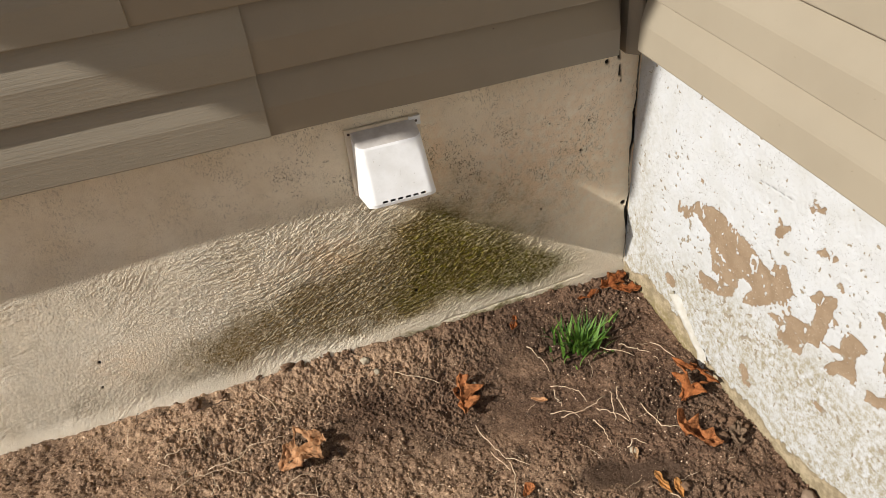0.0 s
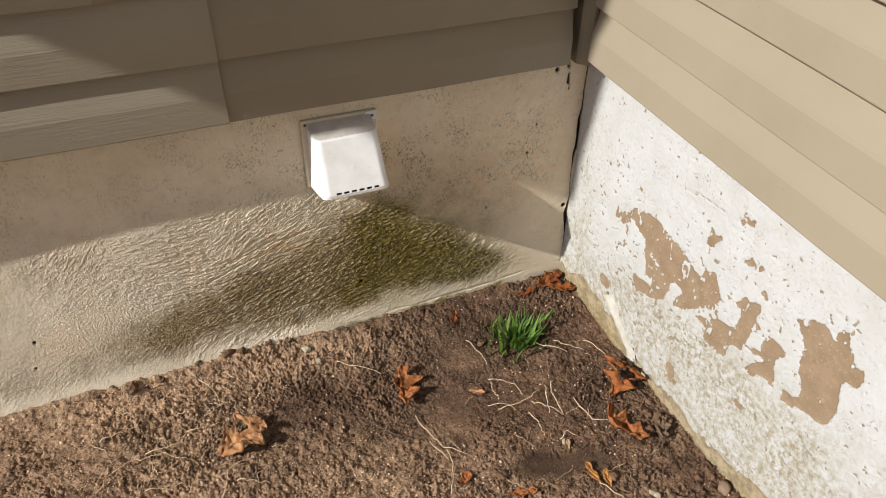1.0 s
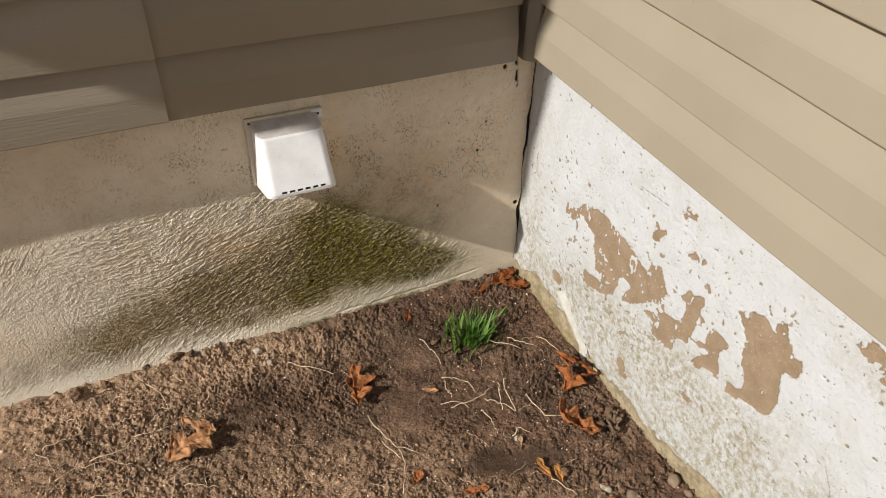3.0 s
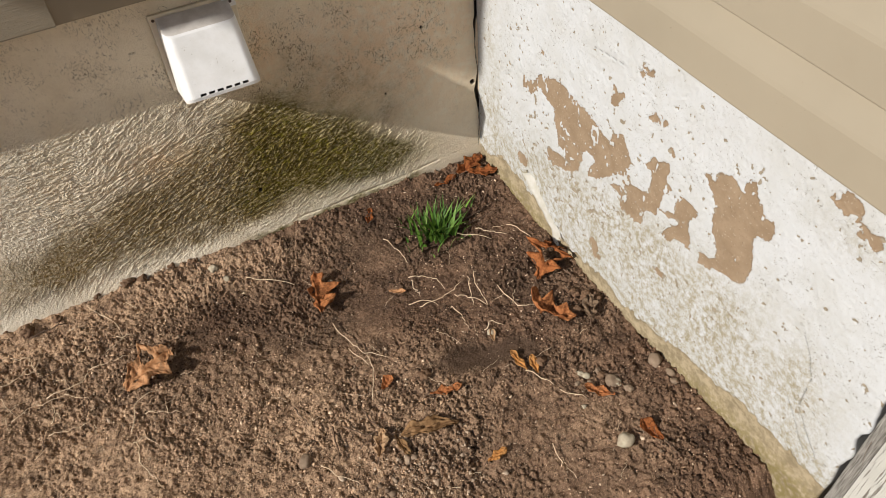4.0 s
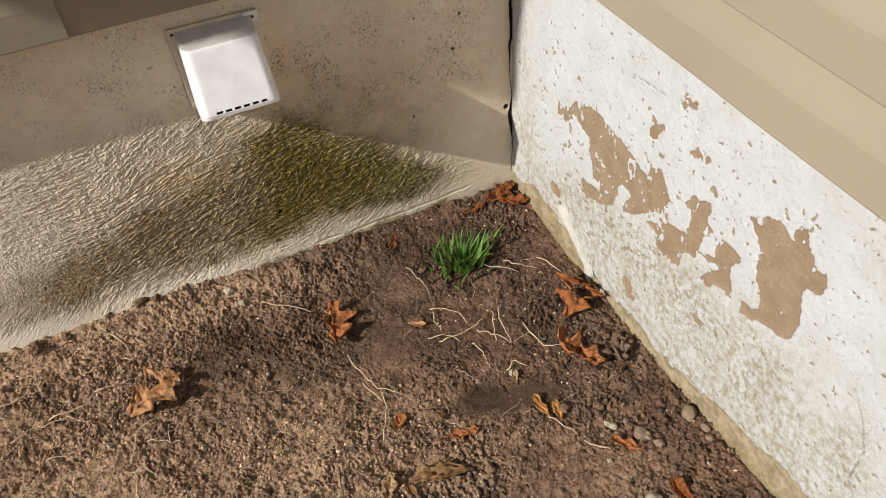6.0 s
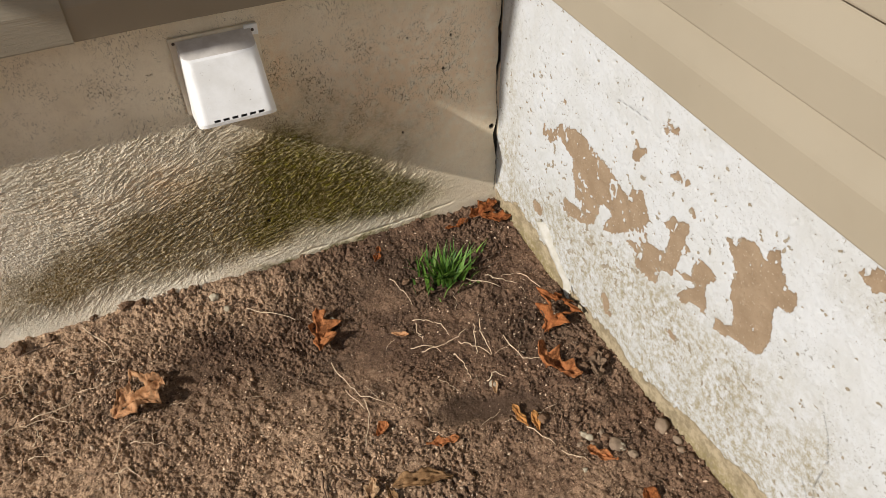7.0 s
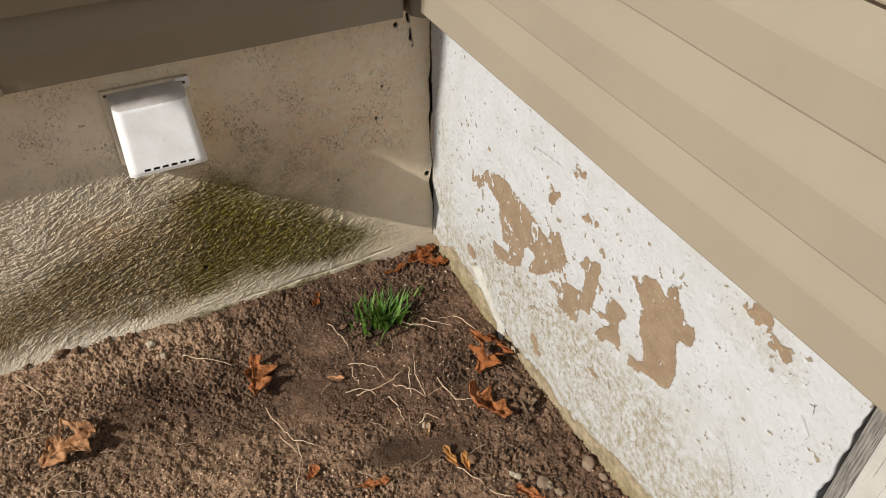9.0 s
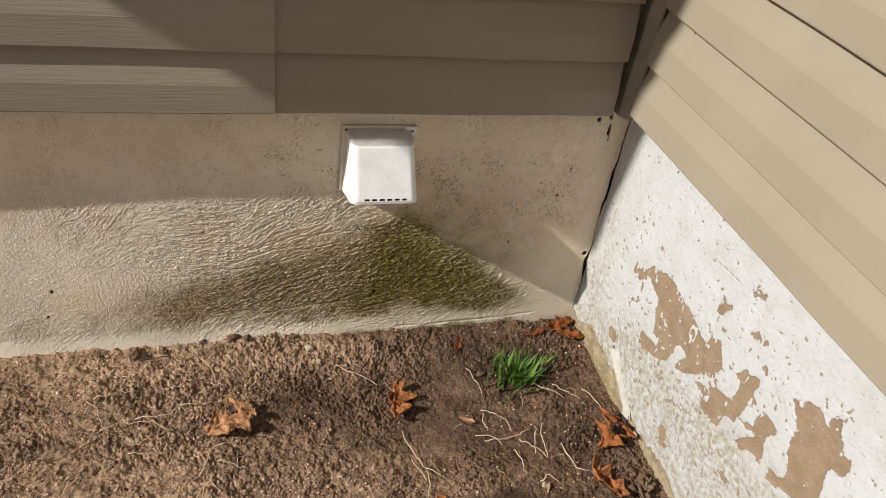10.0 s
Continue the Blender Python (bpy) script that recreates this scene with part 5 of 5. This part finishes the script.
TWIGS = (((-0.582, -0.522), (-0.597, -0.588)), ((-0.522, -0.513), (-0.517, -0.549), (-0.495, -0.587)), ((-0.629, -0.443), (-0.618, -0.497)), ((-0.042, -0.419), (-0.035, -0.47)), ((-0.285, -0.554), (-0.308, -0.586)),
         ((-0.565, -0.528), (-0.537, -0.562), (-0.497, -0.565)), ((-0.12, -0.669), (-0.086, -0.688)), ((-0.12, -0.826), (-0.115, -0.862)),
         ((-0.362, -0.109), (-0.282, -0.077)), ((-0.55, -0.33), (-0.60, -0.27)), ((-1.03, -0.07), (-0.96, -0.06)), ((-0.14, -0.19), (-0.05, -0.17)), ((-0.15, -0.205), (-0.06, -0.20)))


def stem_line(knots, rng, rise):
    pts = []
    for (x0, y0), (x1, y1) in zip(knots, knots[1:]):
        for i in range(5):
            t = i / 5
            x, y = x0 + (x1 - x0) * t + rng.gauss(0, 0.0012), y0 + (y1 - y0) * t + rng.gauss(0, 0.0012)
            pts.append((x, y, ground_at(x, y) + (0.0110 if x < -0.72 else 0.0068) + rise * abs(math.sin(3 * t + x * 40))))
    x, y = knots[-1]
    pts.append((x, y, ground_at(x, y) + 0.0045))
    return pts


def build_stem(knots, material, name, label, radius, seed, rise=0.004):
    pts = stem_line(knots, random.Random(seed), rise)
    base = Vector(pts[0])
    ob = part(name, tube([Vector(p) - base for p in pts], radius, 0.55), material, None, "", True)
    ob.matrix_basis = Matrix.Translation(base)
    tagged(ob, label, "straw" if material is STRAW else "twig", "straw and twigs on the soil")


for n, knots in enumerate((*STRAWS, *STRAWS_LEFT, *STRAWS_TANGLE)):
    build_stem(knots, STRAW, "straw_stem", "thin pale dry straw stem lying on soil", 0.0011, n)
for n, knots in enumerate(TWIGS):
    build_stem(knots, TWIG, "twig", "thin dark broken twig lying on soil", 0.0014, 60 + n)
rng = random.Random(9)
for n in range(120):
    x, y, a, ln = rng.uniform(-1.15, -0.05), rng.uniform(-0.85, -0.04), rng.uniform(0, 6.3), rng.uniform(0.012, 0.05)
    mid = (x + ln * 0.5 * math.cos(a) + rng.gauss(0, 0.004), y + ln * 0.5 * math.sin(a) + rng.gauss(0, 0.004))
    end = (min(-0.02, x + ln * math.cos(a)), min(-0.02, y + ln * math.sin(a)))
    if n % 3:
        build_stem(((x, y), mid, end), STRAW, "straw_stem", "short pale straw fragment lying on soil", 0.00045, 100 + n, 0.002)
    else:
        build_stem(((x, y), mid, end), TWIG, "twig", "short dark rootlet lying on soil", 0.0007, 100 + n, 0.003)

for n in range(44):
    x, y, a, ln = rng.uniform(-1.18, -0.76), rng.uniform(-0.40, -0.05), rng.gauss(0.5, 0.9), rng.uniform(0.03, 0.08)
    mid = (x + ln * 0.5 * math.cos(a) + rng.gauss(0, 0.006), min(-0.03, y + ln * 0.5 * math.sin(a) + rng.gauss(0, 0.006)))
    end = (x + ln * math.cos(a), min(-0.03, y + ln * math.sin(a)))
    if n % 2:
        build_stem(((x, y), mid, end), STRAW, "straw_stem", "thin pale straw tangled on crumbly soil", 0.0008, 300 + n, 0.004)
    else:
        build_stem(((x, y), mid, end), TWIG, "twig", "thin dark twig tangled on crumbly soil", 0.0009, 300 + n, 0.004)


# ---- crumbs and gravel ----
def scatter(name, count, spots, material, label, category, seed, coarse=False):
    """Many small grains in one mesh; spots gives x, y and radius arrays."""
    rs = np.random.RandomState(seed)
    base = bmesh.new()
    if coarse:
        corners = [base.verts.new(p) for p in ((1, 0, 0), (0, 1, 0), (-1, 0, 0), (0, -1, 0), (0, 0, 1), (0, 0, -1))]
        for a in range(4):
            base.faces.new((corners[a], corners[(a + 1) % 4], corners[4]))
            base.faces.new((corners[(a + 1) % 4], corners[a], corners[5]))
        base.verts.index_update()
    else:
        bmesh.ops.create_icosphere(base, subdivisions=1, radius=1.0)
    bmesh.ops.triangulate(base, faces=base.faces)
    v0 = np.array([v.co[:] for v in base.verts])
    f0 = np.array([[v.index for v in f.verts] for f in base.faces])
    base.free()
    x, y, r = spots(rs, count)
    z = ground_height(x, y) + tilth(x, y)
    shape = 1 + 0.75 * (rs.rand(count, len(v0), 1) - 0.5) * 2
    scale = np.stack([r * rs.uniform(0.8, 1.3, count), r * rs.uniform(0.7, 1.1, count), r * rs.uniform(0.45, 0.75, count)], -1)
    ang = rs.uniform(0, 2 * np.pi, count)
    loc = v0[None] * shape * scale[:, None]
    c, s = np.cos(ang)[:, None], np.sin(ang)[:, None]
    place = np.stack([loc[..., 0] * c - loc[..., 1] * s + x[:, None], loc[..., 0] * s + loc[..., 1] * c + y[:, None], loc[..., 2] + (z + 0.20 * r)[:, None]], -1)
    faces = (f0[None] + (np.arange(count) * len(v0))[:, None, None]).reshape(-1, 3)
    me = bpy.data.meshes.new(name)
    me.vertices.add(count * len(v0))
    me.vertices.foreach_set("co", place.reshape(-1).astype(np.float32))
    me.loops.add(faces.size)
    me.loops.foreach_set("vertex_index", faces.reshape(-1).astype(np.int32))
    me.polygons.add(len(faces))
    me.polygons.foreach_set("loop_start", np.arange(0, faces.size, 3, dtype=np.int32))
    me.update(calc_edges=True)
    me.validate()
    for key, value in zip(("dry", "damp"), soil_state(x, y)):
        at = me.attributes.new(key, "FLOAT", "POINT")
        at.data.foreach_set("value", np.repeat(value, len(v0)).astype(np.float32))
    me.materials.append(material)
    tagged(new(name, me), label, category, kind="stuff")


def crumb_spots(rs, n):
    x, y = rs.uniform(-1.43, -0.004, n), -np.abs(rs.uniform(0.004, 0.96, n))
    r = 0.00088 * np.exp(rs.normal(0, 0.60, n))
    smooth = np.clip(blob(x, y, -0.27, -0.51, 0.07, 0.06) + blob(x, y, -0.43, -0.30, 0.08, 0.06) + 0.7 * blob(x, y, -0.36, -0.17, 0.09, 0.05), 0, 1)
    clump = fbm(x, y, 12, 3, 301) + 0.3
    return x, y, np.clip(r * (1 - 0.6 * smooth) * (0.70 + 0.9 * np.clip(clump, 0, 1)), 0.0004, 0.0046)


def gravel_spots(rs, n):
    x, y = rs.normal(-0.475, 0.068, n), rs.normal(-0.668, 0.040, n)
    far = rs.rand(n) < 0.80
    x, y = np.where(far, rs.uniform(-1.25, -0.02, n), x), np.where(far, rs.uniform(-0.90, -0.02, n), y)
    r = np.where(far, 0.0012, 0.0021) * np.exp(rs.normal(0, 0.45, n))
    return np.minimum(x, -0.01), np.minimum(y, -0.01), np.clip(r, 0.0008, 0.0060)



scatter("soil_crumbs", 78000, crumb_spots, CRUMBS, "loose crumbs of brown soil", "soil crumbs", 71, True)
scatter("gravel", 2300, gravel_spots, GRAVEL, "scattered small tan and grey pebbles", "gravel", 73)


# ---- pale rootlets in the corner seam ----
for ends in (((-0.018, 0.482), (-0.019, 0.473), (-0.015, 0.464)), ((-0.018, 0.474), (-0.011, 0.476), (-0.004, 0.478)), ((-0.026, 0.443), (-0.015, 0.441), (-0.006, 0.438)), ((-0.010, 0.500), (-0.016, 0.492), (-0.017, 0.485))):
    pts = [(x, -0.0045, z) for x, z in ends]
    ob = part("rootlet", tube([Vector(p) - Vector(pts[0]) for p in pts], 0.0005, 0.6), STRAW, None, "", True)
    ob.matrix_basis = Matrix.Translation(pts[0])
    tagged(ob, "thin pale rootlet clinging to the corner seam", "rootlet", "rootlets on the wall")


# ---- rootlets at the end of the white wall ----
for n, ends in enumerate((((-0.974, 0.5005), (-0.9755, 0.493), (-0.977, 0.486)), ((-0.969, 0.496), (-0.9735, 0.4965), (-0.9765, 0.502)), ((-1.034, 0.262), (-1.036, 0.234), (-1.041, 0.213)))):
    pts = [(-0.0022, y, z) for y, z in ends]
    ob = part("rootlet", tube([Vector(p) - Vector(pts[0]) for p in pts], 0.00035, 0.6), TWIG, None, "", True)
    ob.matrix_basis = Matrix.Translation(pts[0])
    tagged(ob, "thin dark wiry rootlet hanging on the white wall", "rootlet", "rootlets on the wall")
